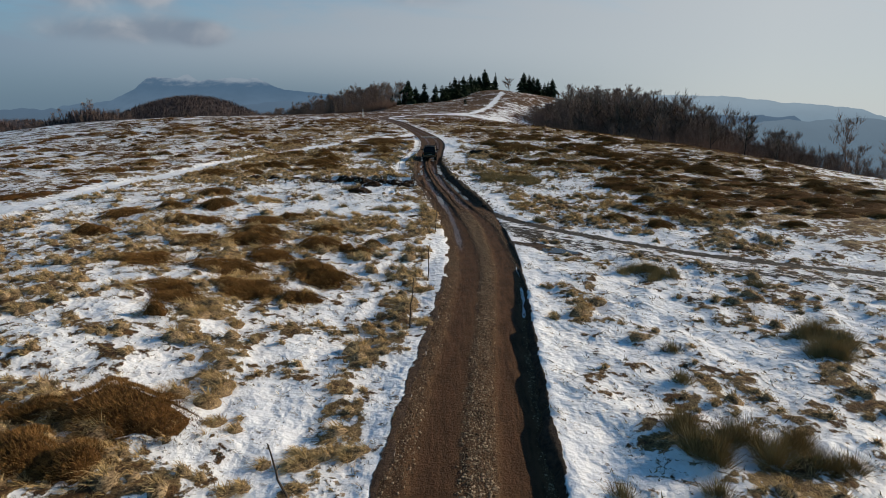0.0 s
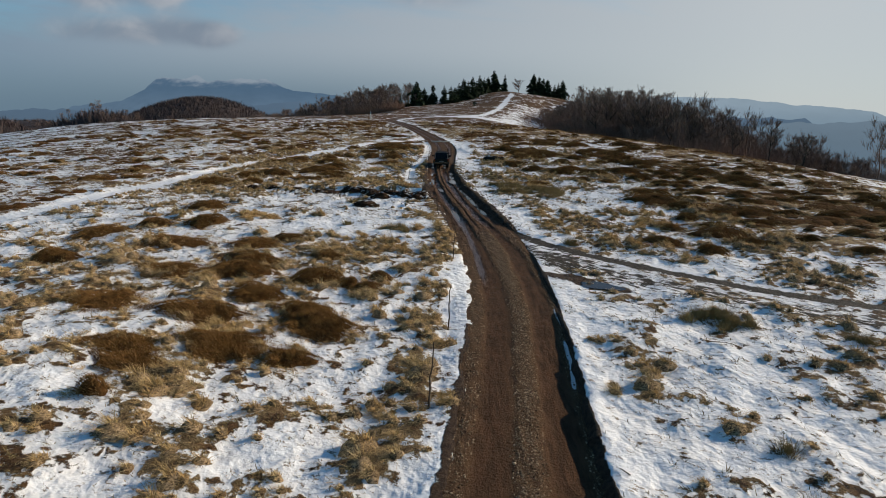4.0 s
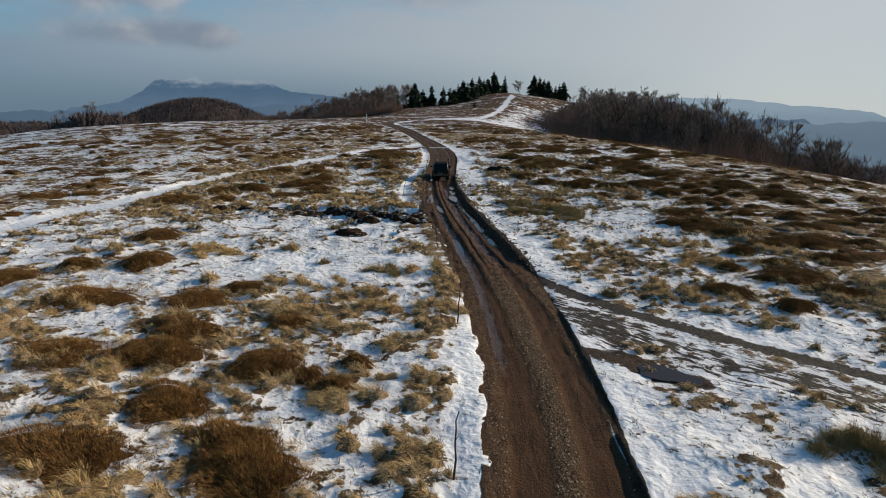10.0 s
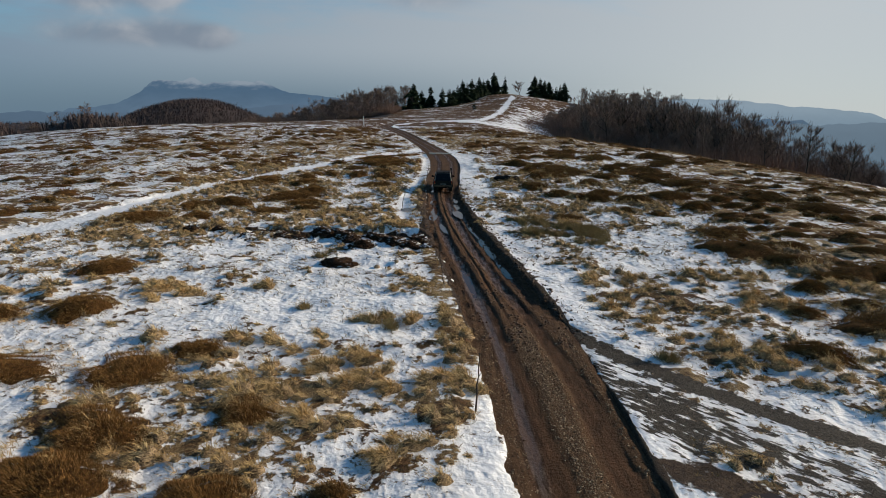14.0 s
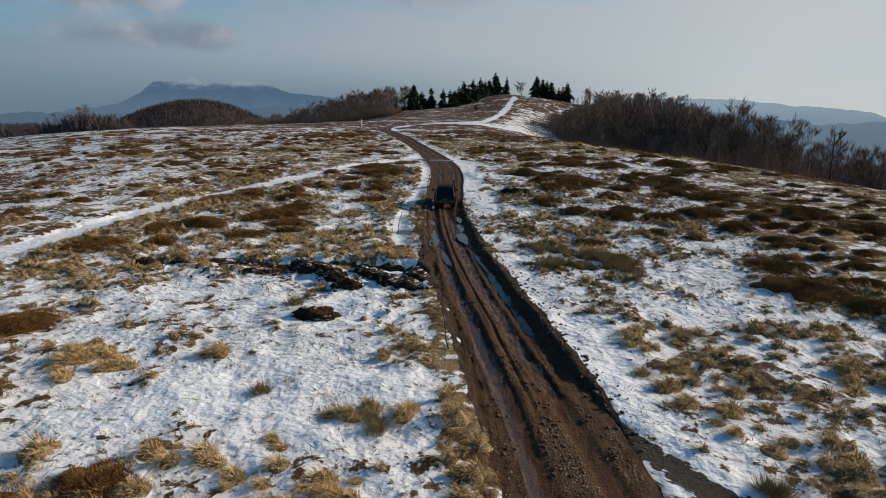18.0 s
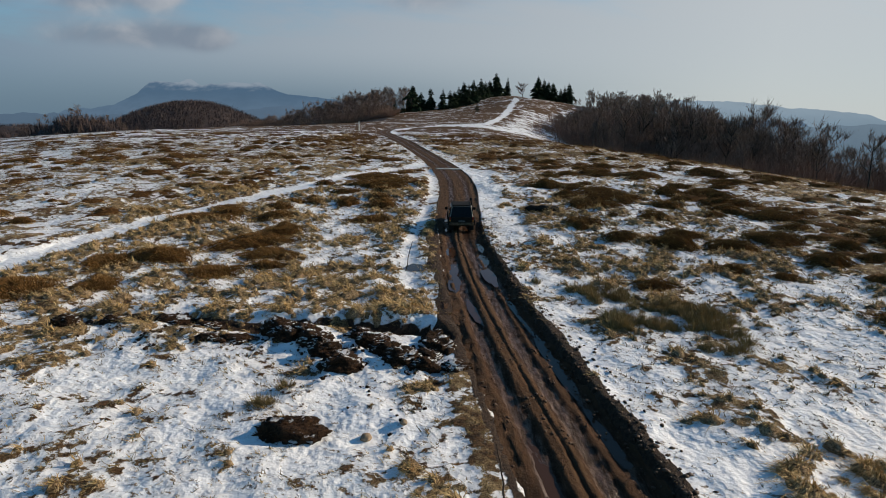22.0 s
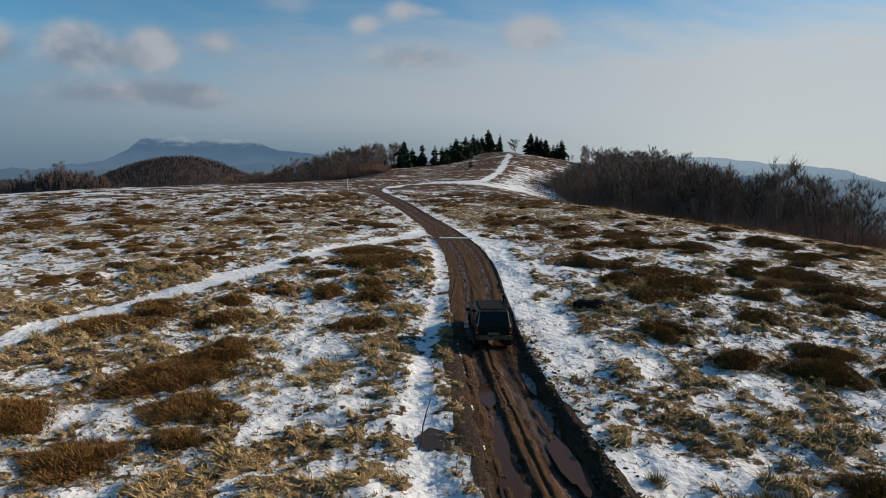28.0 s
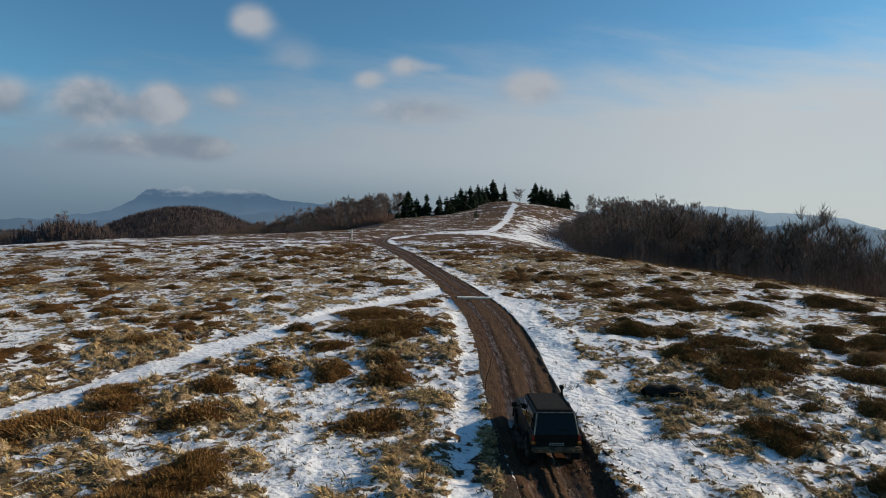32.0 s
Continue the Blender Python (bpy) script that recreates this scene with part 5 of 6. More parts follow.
def far_tussocks():
    """Larger mounds of grass and heather over the far parts of the moor."""
    rng = np.random.default_rng(61)
    X, Y = np.meshgrid(np.arange(-70, 60, 0.95), np.arange(28, 135, 0.95))
    x, y = X.ravel() + rng.uniform(-0.45, 0.45, X.size), Y.ravel() + rng.uniform(-0.45, 0.45, X.size)
    l, r = road_edges(y)
    out = (x < -23.5) | (x > 18.5) | (y > 75.5)
    q = np.minimum(to_line(x, y, SNOW_PATH)[0] / 1.7, to_line(x, y, VERGE_PATH)[0] / 0.9)
    g = (fbm(x, y * 0.8, 2.6, 11, 3) - 0.5) * 1.9 + (cover(x, y) - 0.5) * 0.95 + rng.normal(0, 0.08, len(x))
    ok = out & (g > np.where(x < -20, 0.22, 0.16)) & (q > 1) & ((x < l - 0.8) | (x > r + 1.6)) & (x - 0.2 * y < 32)
    x, y, g = x[ok], y[ok], g[ok]
    size = np.clip(0.3 + 0.6 * g, 0.3, 0.8) * rng.uniform(0.6, 1.3, len(x))
    dark = fbm(x, y, 5.0, 19, 2) + rng.normal(0, 0.07, len(x)) > 0.48
    # The dark mounds wear the heather's shade-dark inside colour.
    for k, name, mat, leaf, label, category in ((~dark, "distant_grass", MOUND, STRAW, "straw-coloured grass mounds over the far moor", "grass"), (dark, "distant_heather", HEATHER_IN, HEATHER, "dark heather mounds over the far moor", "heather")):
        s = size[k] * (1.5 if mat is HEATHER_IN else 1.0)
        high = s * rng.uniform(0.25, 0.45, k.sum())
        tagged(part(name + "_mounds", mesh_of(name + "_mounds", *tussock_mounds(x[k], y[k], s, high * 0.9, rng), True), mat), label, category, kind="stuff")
        tagged(part(name, mesh_of(name, *shaggy(x[k], y[k], s, high * 1.3, 22, rng)), leaf), label, category, kind="stuff")


def lumps(name, x, y, z, size, material, rng, label, category):
    """Many small uneven stones or clods in one mesh."""
    bm = bmesh.new()
    bmesh.ops.create_icosphere(bm, subdivisions=1, radius=1.0)
    v0 = np.array([v.co for v in bm.verts])
    f0 = np.array([[v.index for v in f.verts] for f in bm.faces])
    bm.free()
    n, m = len(x), len(v0)
    co = v0[None] * rng.uniform(0.65, 1.25, (n, m, 1)) * (size[:, None] * rng.uniform(0.7, 1.3, (n, 3)))[:, None] * np.array([1, 1, 0.7])
    co = co + np.stack([x, y, z], -1)[:, None]
    fa = (f0[None] + (np.arange(n) * m)[:, None, None]).reshape(-1, 3)
    tagged(part(name, mesh_of(name, co.reshape(-1, 3), fa), material), label, category, kind="stuff")


def scatter_stones():
    rng = np.random.default_rng(9)
    n = 60000
    y, u = -3 + 31 * rng.uniform(0, 1, n) ** 1.35, rng.uniform(0.01, 0.98, n)
    z, ruts, _, _ = road_height(u, y)
    ok = rng.uniform(0, 1, n) > np.maximum(1.4 * ruts, 0.85 - 0.85 * np.exp(-((u - 0.55) / 0.14) ** 2) - 0.28 * (u < 0.17) - 0.3 * (u > 0.9))
    y, u, z = y[ok], u[ok], z[ok]
    l, r = road_edges(y)
    size = 0.008 + 0.024 * rng.uniform(0, 1, len(y)) ** 3
    lumps("gravel", l + u * (r - l), y, z + size * 0.2, size, PEBBLE, rng, "loose brown gravel strewn over the dirt road", "gravel")
    n = 2600
    x, y = rng.uniform(-15, -1.6, n), rng.uniform(34, 44.5, n)
    ok = dug(x, y) > rng.uniform(0.15, 0.8, n)
    x, y = x[ok], y[ok]
    size = 0.025 + 0.06 * rng.uniform(0, 1, len(x)) ** 3
    lumps("soil_clods", x, y, surface(x, y) + size * 0.3, size, SOIL, rng, "crumbled dark soil clods beside the dug ditch", "soil")
    # crumbs on the churned mud
    n = 9000
    y, u = rng.uniform(26, 62, n), rng.uniform(0.03, 0.97, n)
    z, ruts, ditch, soft = road_height(u, y)
    l, r = road_edges(y)
    x = l + u * (r - l)
    ok = (rng.uniform(0, 1, n) > ruts + ditch) & (fbm(x, y * 0.4, 0.5, 131, 2) > 0.5)
    x, y, z = x[ok], y[ok], z[ok]
    size = 0.014 + 0.05 * rng.uniform(0, 1, len(x)) ** 4
    lumps("mud_crumbs", x, y, z + size * 0.15, size, MUD, rng, "wet brown mud crumbs on the churned road", "mud")
    # trampled mud along the right-hand bank and the churned margin
    n = 1500
    y, e = rng.uniform(27, 60, n), rng.normal(0.2, 0.36, n)
    l, r = road_edges(y)
    x = r + e
    size = 0.015 + 0.07 * rng.uniform(0, 1, n) ** 3.5
    lumps("mud_clods", x, y, np.maximum(surface(x, y), land(x, y) - 0.25) + size * 0.1, size, MUD, rng, "dark mud clods thrown up along the road bank", "soil")


def scatter_tips():
    """Small sparse tufts that prick through thin snow."""
    rng = np.random.default_rng(15)
    n = 120000
    x, y = rng.uniform(-24, 20, n), rng.uniform(-3, 66, n)
    l, r = road_edges(y)
    q = np.minimum(to_line(x, y, SNOW_PATH)[0] / 1.2, np.minimum(to_line(x, y, VERGE_PATH)[0] / 0.4, to_line(x, y, SIDE_TRACK)[0] / 1.7))
    ok = (grass_at(x, y) + rng.normal(0, 0.17, n) > -0.26) & ((x < l - 0.1) | (x > r + 0.15)) & (q > 1)
    x, y = x[ok][:38000], y[ok][:38000]
    per = 6
    k = np.repeat(np.arange(len(x)), per)
    n = len(k)
    big = (0.07 + 0.13 * rng.uniform(0, 1, len(x)) ** 2) * (1 + 0.35 * smooth(y, 25, 60))
    s = big[k] * rng.uniform(0.6, 1.2, n)
    bx, by = x[k] + rng.normal(0, 0.3, n) * big[k], y[k] + rng.normal(0, 0.3, n) * big[k]
    base = np.stack([bx, by, np.repeat(surface(x, y), per) - 0.02], -1)
    way = np.stack([rng.normal(0, 0.5, n), rng.normal(0, 0.5, n), rng.uniform(0.2, 0.9, n)], -1) + LEAN * 0.8
    co, fa = slivers(base, base + way * s[:, None], rng.uniform(0.014, 0.034, n) * (1 + 0.9 * smooth(by, 22, 60)), rng)
    tagged(part("grass_tips", mesh_of("grass_tips", co, fa), RUSH), "thin dead grass tips pricking through the snow", "grass", kind="stuff")


scatter_grass()
far_tussocks()
scatter_tips()
scatter_stones()


def tube(path, radii, sides=5):
    """A tapering tube along a list of points."""
    path = [Vector(p) for p in path]
    co, fa = [], []
    for i, p in enumerate(path):
        d = (path[min(i + 1, len(path) - 1)] - path[max(i - 1, 0)]).normalized()
        s = d.cross(Vector((0.31, 0.93, 0.17))).normalized()
        t = d.cross(s)
        for j in range(sides):
            a = 2 * math.pi * j / sides
            co.append(p + (s * math.cos(a) + t * math.sin(a)) * radii[i])
    for i in range(len(path) - 1):
        for j in range(sides):
            k, q = i * sides + j, i * sides + (j + 1) % sides
            fa += [(k, q, q + sides), (k, q + sides, k + sides)]
    return np.array([tuple(c) for c in co]), np.array(fa)


def stake(x, y, h, label="thin crooked wooden stake stuck in the road verge"):
    rng = np.random.default_rng(int(abs(x * 100 + y * 10)))
    z0 = on_ground(x, y)
    pts, p = [], np.array([0, 0, -0.15])
    lean = rng.normal(0, 0.03, 2)
    for i in range(9):
        pts.append(tuple(p))
        p = p + np.array([lean[0] + rng.normal(0, 0.018), lean[1] + rng.normal(0, 0.018), (h + 0.15) / 8])
    pieces = [tube(pts, np.linspace(0.028, 0.012, 9))]
    b = np.array(pts[5])
    pieces.append(tube([b, b + np.array([0.07, 0.02, 0.12])], [0.012, 0.005], 4))
    co, fa = joined(pieces)
    return tagged(part("wooden_stake", mesh_of("wooden_stake", co, fa, True), STAKE, at=(x, y, z0)), label, "stake", "stakes along the road")


for sx, sy, sh in ((0.77, 22.1, 1.45), (0.6, 13.9, 1.45), (0.12, 9.0, 1.5), (-1.5, 1.05, 1.4), (-0.02, 32.6, 1.2), (-3.36, 50.1, 1.5), (-1.98, 65.2, 1.5)):
    stake(sx, sy, sh)


def marker_post(x, y, h):
    bm = bmesh.new()
    bmesh.ops.create_cone(bm, cap_ends=True, segments=10, radius1=0.13, radius2=0.10, depth=h, matrix=Matrix.Translation((0, 0, h / 2)))
    bmesh.ops.bevel(bm, geom=[e for e in bm.edges if abs(e.verts[0].co.z - e.verts[1].co.z) < 0.01], offset=0.02, segments=2)
    return tagged(part("marker_post", bm, PALE, at=(x, y, on_ground(x, y) - 0.05)), "pale upright marker post on the grassy crest", "post")


marker_post(-20.6, 152, 2.2)


def fallen_log(x, y, ln):
    pts = [(-ln / 2 + ln * i / 8, 0.12 * math.sin(i * 0.9), 0.1 + 0.05 * math.sin(i * 1.9)) for i in range(9)]
    co, fa = tube(pts, [0.16, 0.27, 0.33, 0.29, 0.34, 0.31, 0.27, 0.3, 0.14], 9)
    return tagged(part("fallen_log", mesh_of("fallen_log", co, fa, True), STONE, at=(x, y, on_ground(x, y))), "dark wet log lying in snow and heather", "log")


fallen_log(5.8, 64.2, 2.4)


# ---- trees ----
def spruce(x, y, h, w, label="dark green spruce on the snowy hilltop"):
    rng = np.random.default_rng(int(abs(x * 31 + y * 7)))
    z0 = on_ground(x, y)
    thing = tagged(new("spruce_tree"), label, "spruce", "spruces on the hilltop")
    thing.location = (x, y, z0)
    co, fa = tube([(0, 0, -0.3), (0, 0, h * 0.5), (0, 0, h * 0.98)], [h * 0.018, h * 0.011, 0.02], 7)
    part("trunk", mesh_of("trunk", co, fa, True), BARK, thing)
    base, tip, wid, bow = [], [], [], []
    levels = int(h * 2.6)
    form, lobe, blunt = rng.uniform(0.6, 0.85), rng.uniform(0, 6.283), rng.uniform(0.05, 0.3)
    for i in range(levels):
        q = i / levels
        z = h * (0.08 + 0.9 * q)
        reach = (w * (1 - q) ** form + blunt) * rng.uniform(0.55, 1.2) * (0.95 + 0.12 * math.sin(q * 11 + lobe))
        for j in range(rng.integers(11, 15)):
            a = rng.uniform(0, 6.283)
            rr = reach * rng.uniform(0.5, 1.12) * (1 + 0.2 * math.sin(a + lobe + q * 5))
            d = np.array([math.cos(a), math.sin(a), 0])
            end = np.array([0, 0, z]) + d * rr + np.array([0, 0, -0.28 * rr])
            base.append((0, 0, z)), tip.append(end), wid.append(0.6 + rr * 0.5), bow.append((0, 0, 0.12 * rr))
            for f in (0.35, 0.62, 0.88):
                b = np.array([0, 0, z]) + d * rr * f + np.array([0, 0, -0.2 * rr * f])
                for sgn in (-1, 1):
                    side = np.array([-d[1], d[0], 0]) * sgn * rr * 0.33 * rng.uniform(0.6, 1.2)
                    base.append(b), tip.append(b + side + d * rr * 0.12 + np.array([0, 0, -0.22 * rr * rng.uniform(0.4, 1.3)])), wid.append(0.35 + 0.26 * rr), bow.append((0, 0, 0.03))
    base.append((0, 0, h * 0.93)), tip.append(np.array([0, 0, h * 1.03])), wid.append(0.25), bow.append((0, 0, 0))
    c, f = blades(np.array(base, float), np.array(tip, float), np.array(wid), np.array(bow, float), rng)
    part("crown", mesh_of("crown", c, f), NEEDLE, thing)
    return thing


SPRUCES = [(-16.8, 300, 12.4, 4.4), (-8.6, 305, 10.4, 2.6), (-2.5, 305, 9.8, 3.0), (1.0, 308, 8.8, 2.4), (5.2, 315, 10.0, 2.3), (7.6, 316, 11.8, 3.4), (12.8, 320, 11.6, 3.0), (17.1, 330, 11.4, 3.0)]
SPRUCES += [(-13, 304, 9.0, 3.0), (10.2, 318, 10.0, 3.0), (15, 325, 8.6, 2.8), (20, 338, 9.2, 3.0), (53, 361, 11.4, 3.6), (58, 363, 12.2, 3.6), (68, 366, 11.2, 3.6), (3, 311, 8.2, 2.8)]
SPRUCES += [(22.7, 345, 9.2, 2.8), (26.3, 345, 12.8, 4.4), (32.8, 348, 10.0, 2.6), (51.4, 360, 14.2, 4.0), (55.0, 362, 13.6, 3.4), (60.5, 362, 12.0, 3.6), (65.4, 365, 9.6, 3.0), (70.9, 368, 13.8, 4.2)]
for tx, ty, th, tw in SPRUCES:
    spruce(tx, ty, th, tw * 1.12)
for tx, ty, th in ((-24, 287, 6.0), (12, 268, 4.0), (44, 240, 3.8), (-21, 292, 5.0)):
    spruce(tx, ty, th, th * 0.28, "small dark spruce on the slope below the hilltop")


def bare_tree_parts(seed, h, limbs=11):
    """Trunk and limbs as tubes, twigs as thin blades."""
    rng = np.random.default_rng(seed)
    wood, tb, tt, tw = [], [], [], []

    def twigs(a, b, n, reach):
        for _ in range(n):
            f = rng.uniform(0.15, 1.0)
            p = a + (b - a) * f
            d = rng.normal(0, 1, 3)
            d[2] = abs(d[2]) * 0.8 + 0.35
            d += 1.1 * (b - a) / (np.linalg.norm(b - a) + 1e-6)
            d /= np.linalg.norm(d)
            tb.append(p), tt.append(p + d * reach * rng.uniform(0.4, 1.1)), tw.append(0.05)

    top = np.array([rng.normal(0, 0.3), rng.normal(0, 0.3), h * 0.92])
    pts = [np.array([0, 0, -0.4]), np.array([rng.normal(0, .1), rng.normal(0, .1), h * 0.3]), np.array([rng.normal(0, .25), rng.normal(0, .25), h * 0.62]), top]
    wood.append(tube(pts, [h * 0.015, h * 0.011, h * 0.007, 0.02], 6))
    for i in range(limbs):
        q = rng.uniform(0.28, 0.92)
        s = pts[1] + (pts[2] - pts[1]) * ((q - 0.28) / 0.34) if q < 0.62 else pts[2] + (top - pts[2]) * ((q - 0.62) / 0.38)
        a = rng.uniform(0, 6.283)
        ln = h * rng.uniform(0.2, 0.36) * (1.25 - 0.7 * q)
        d = np.array([math.cos(a) * 0.8, math.sin(a) * 0.8, rng.uniform(0.55, 1.1)])
        m = s + d * ln * 0.5 + rng.normal(0, 0.12, 3)
        e = s + d * ln + np.array([0, 0, 0.12 * ln]) + rng.normal(0, 0.2, 3)
        wood.append(tube([s, m, e], [h * 0.007, h * 0.005, 0.012], 4))
        twigs(m, e, 34, h * 0.13)
        for _ in range(5):
            g = s + (e - s) * rng.uniform(0.35, 0.9)
            w = rng.normal(0, 0.6, 3)
            w[2] = abs(w[2]) + 0.5
            e2 = g + w * ln * 0.35
            wood.append(tube([g, e2], [h * 0.003, 0.01], 3))
            twigs(g, e2, 18, h * 0.10)
    twigs(pts[2], top, 30, h * 0.14)
    n = len(tb)
    tb, tt = np.array(tb), np.array(tt)
    few = slice(None, None, 3)
    return joined(wood), slivers(tb, tt, np.array(tw), rng), joined(wood[:4]), slivers(tb[few], tt[few] + (tt[few] - tb[few]) * 0.35, np.full(len(tb[few]), 0.085), rng)


TREE_KINDS = [bare_tree_parts(40 + i, 11.0 + (i % 3), 13 + i % 4) for i in range(5)]


def thicket(name, x, y, high, rng, label):
    """Brush of many fine upright stems along the foot of a wood."""
    per = 110
    k = np.repeat(np.arange(len(x)), per)
    n = len(k)
    a, q = rng.uniform(0, 6.283, n), np.sqrt(rng.uniform(0, 1, n))
    h = high[k] * rng.uniform(0.45, 1.1, n)
    base = np.stack([x[k] + np.cos(a) * q * high[k] * 0.4, y[k] + np.sin(a) * q * high[k] * 0.4, surface(x, y)[k] + h * rng.uniform(0, 0.4, n) - 0.2], -1)
    way = np.stack([np.cos(a) * q * 0.4 + rng.normal(0, 0.2, n), np.sin(a) * q * 0.4 + rng.normal(0, 0.2, n), rng.uniform(0.5, 1.0, n)], -1)
    co, fa = slivers(base, base + way * h[:, None], rng.uniform(0.035, 0.08, n), rng)
    tagged(part(name, mesh_of(name, co, fa), THICKET), label, "thicket", kind="stuff")


def thickets():
    rng = np.random.default_rng(91)
    y = rng.uniform(112, 262, 620)
    x = bend(y, WOOD_Y, WOOD_X) + rng.normal(8, 6, 620)
    thicket("wood_edge_thicket", x, y, rng.uniform(2.2, 5.5, 620), rng, "reddish-brown leafless brush along the wood's edge")
    x, y = -24 - np.abs(rng.normal(0, 55, 420)), rng.uniform(268, 300, 420)
    thicket("crest_thicket", x, y, rng.uniform(2.5, 5.5, 420), rng, "dark leafless brush at the foot of the far wood")


def woods():
    """Single bare trees along the edge of the wood, and the rest of the wood as one mass."""
    rng = np.random.default_rng(21)
    models = []
    for i, (wood, twig, _, _) in enumerate(TREE_KINDS):
        thing = tagged(new("bare_tree"), "leafless grey-brown beech tree at the edge of the wood", "tree", "bare trees by the moor")
        part("trunk", mesh_of("trunk", *wood, True), BARK, thing)
        part("crown", mesh_of("crown", *twig), TWIG, thing)
        models.append(thing)
    spots = [(66.5, 150, 1.0), (61.5, 152, 0.92)]
    while len(spots) < 95:
        y = rng.uniform(95, 300)
        edge = float(bend(y, WOOD_Y, WOOD_X))
        x = edge + 4 + abs(rng.normal(0, 11))
        if all((x - a) ** 2 + (y - b) ** 2 > 9 for a, b, _ in spots):
            spots.append((x, y, rng.uniform(0.75, 1.1) * (0.6 if y > 190 else 0.65 if y < 130 else 1.0)))
    used = set()
    for i, (x, y, s) in enumerate(spots):
        j = i % len(models)
        m = pose(x, y, on_ground(x, y), 0, 0, rng.uniform(0, 360)) @ Matrix.Scale(s, 4)
        if j in used:
            ob = copy_thing(models[j], m)
            ob.matrix_basis = m
        else:
            models[j].matrix_basis = m
            used.add(j)
    pieces = []

    def mass(x, y, s):
        _, _, wood, twig = TREE_KINDS[rng.integers(0, 5)]
        a = rng.uniform(0, 6.283)
        rot = np.array([[math.cos(a), -math.sin(a), 0], [math.sin(a), math.cos(a), 0], [0, 0, 1]]) * s
        o = np.array([x, y, on_ground(x, y)])
        fat = twig[0] @ rot.T + o
        pieces.append((fat, twig[1]))
        w, f = wood
        pieces.append((w @ rot.T + o, f))

    for _ in range(330):
        y = rng.uniform(128, 330)
        edge = float(bend(y, WOOD_Y, WOOD_X))
        mass(edge + 6 + rng.uniform(0, 60), y, rng.uniform(0.5, 1.2) * (0.65 if y > 190 else 1.0))
    for _ in range(110):
        y = rng.uniform(175, 260)
        edge = float(bend(y, WOOD_Y, WOOD_X))
        mass(edge + rng.normal(9, 5), y, rng.uniform(0.35, 0.6))
    for _ in range(260):
        y = rng.uniform(118, 250)
        edge = float(bend(y, WOOD_Y, WOOD_X))
        mass(edge + rng.normal(9, 5), y, rng.uniform(0.35, 0.65))
    for _ in range(260):
        mass(rng.uniform(66, 150), rng.uniform(70, 140), rng.uniform(0.45, 0.75))
    for _ in range(170):
        y = rng.uniform(118, 215)
        edge = float(bend(y, WOOD_Y, WOOD_X))
        mass(edge + 22 + rng.uniform(0, 60), y, rng.uniform(0.65, 0.95))
    for _ in range(60):
        y = rng.uniform(300, 372)
        mass(rng.uniform(72, 118), y, rng.uniform(0.35, 0.6))
    co, fa = joined(pieces)
    tagged(part("woodland", mesh_of("woodland", co, fa), TWIG), "leafless brown wood covering the slope beyond the moor", "woods", kind="stuff")
    pieces.clear()
    for _ in range(420):
        x, y = rng.uniform(-230, -22), rng.uniform(300, 370)
        mass(x, y, rng.uniform(0.7, 1.0))
    for _ in range(480):
        mass(-26 - abs(rng.normal(0, 60)), rng.uniform(276, 312), rng.uniform(0.3, 0.6))
    for _ in range(330):
        mass(rng.uniform(-560, -90), rng.uniform(515, 620), rng.uniform(0.7, 1.05))
    for _ in range(14):
        mass(rng.uniform(-28, -16), rng.uniform(295, 315), rng.uniform(0.45, 0.7))
    co, fa = joined(pieces)
    tagged(part("far_woodland", mesh_of("far_woodland", co, fa), TWIG), "leafless dark wood on the far side of the crest", "woods", kind="stuff")
    wood, twig, _, _ = TREE_KINDS[2]
    o = tagged(new("bare_tree"), "small leafless tree on the hilltop beside the spruces", "tree", "bare trees by the moor")
    part("trunk", mesh_of("trunk", *wood, True), BARK, o)
    part("crown", mesh_of("crown", *twig), TWIG, o)
    o.matrix_basis = pose(41.5, 350, on_ground(41.5, 350) - 2.2) @ Matrix.Diagonal((1.25, 1.25, 0.72, 1))
    # the wooded hill far off: a coarse canopy
    n = 18000
    x = np.concatenate([rng.normal(-560, 260, n - 4000), rng.normal(-200, 110, 4000)])
    y = np.concatenate([rng.uniform(620, 1180, n - 4000), rng.uniform(480, 680, 4000)])
    x = np.concatenate([x, rng.uniform(-900, -130, 9000), rng.uniform(95, 620, 6000), rng.uniform(-1700, -650, 7000)])
    y = np.concatenate([y, rng.uniform(130, 700, 9000), rng.uniform(60, 520, 6000), rng.uniform(820, 1500, 7000)])
    z = land(x, y)
    ok = z > -175
    x, y, z = x[ok], y[ok], z[ok]
    per = 6
    k = np.repeat(np.arange(len(x)), per)
    base = np.stack([x[k] + rng.normal(0, 3.5, len(k)), y[k] + rng.normal(0, 3.5, len(k)), z[k]], -1)
    tip = base + np.stack([rng.normal(0, 1.6, len(k)), rng.normal(0, 1.6, len(k)), rng.uniform(3, 8.5, len(k))], -1)
    co, fa = slivers(base, tip, rng.uniform(0.5, 1.3, len(k)), rng)
    tagged(part("hill_woodland", mesh_of("hill_woodland", co, fa), FAR_TWIG), "brown leafless forest over a distant rounded hill", "woods", kind="stuff")


woods()
thickets()


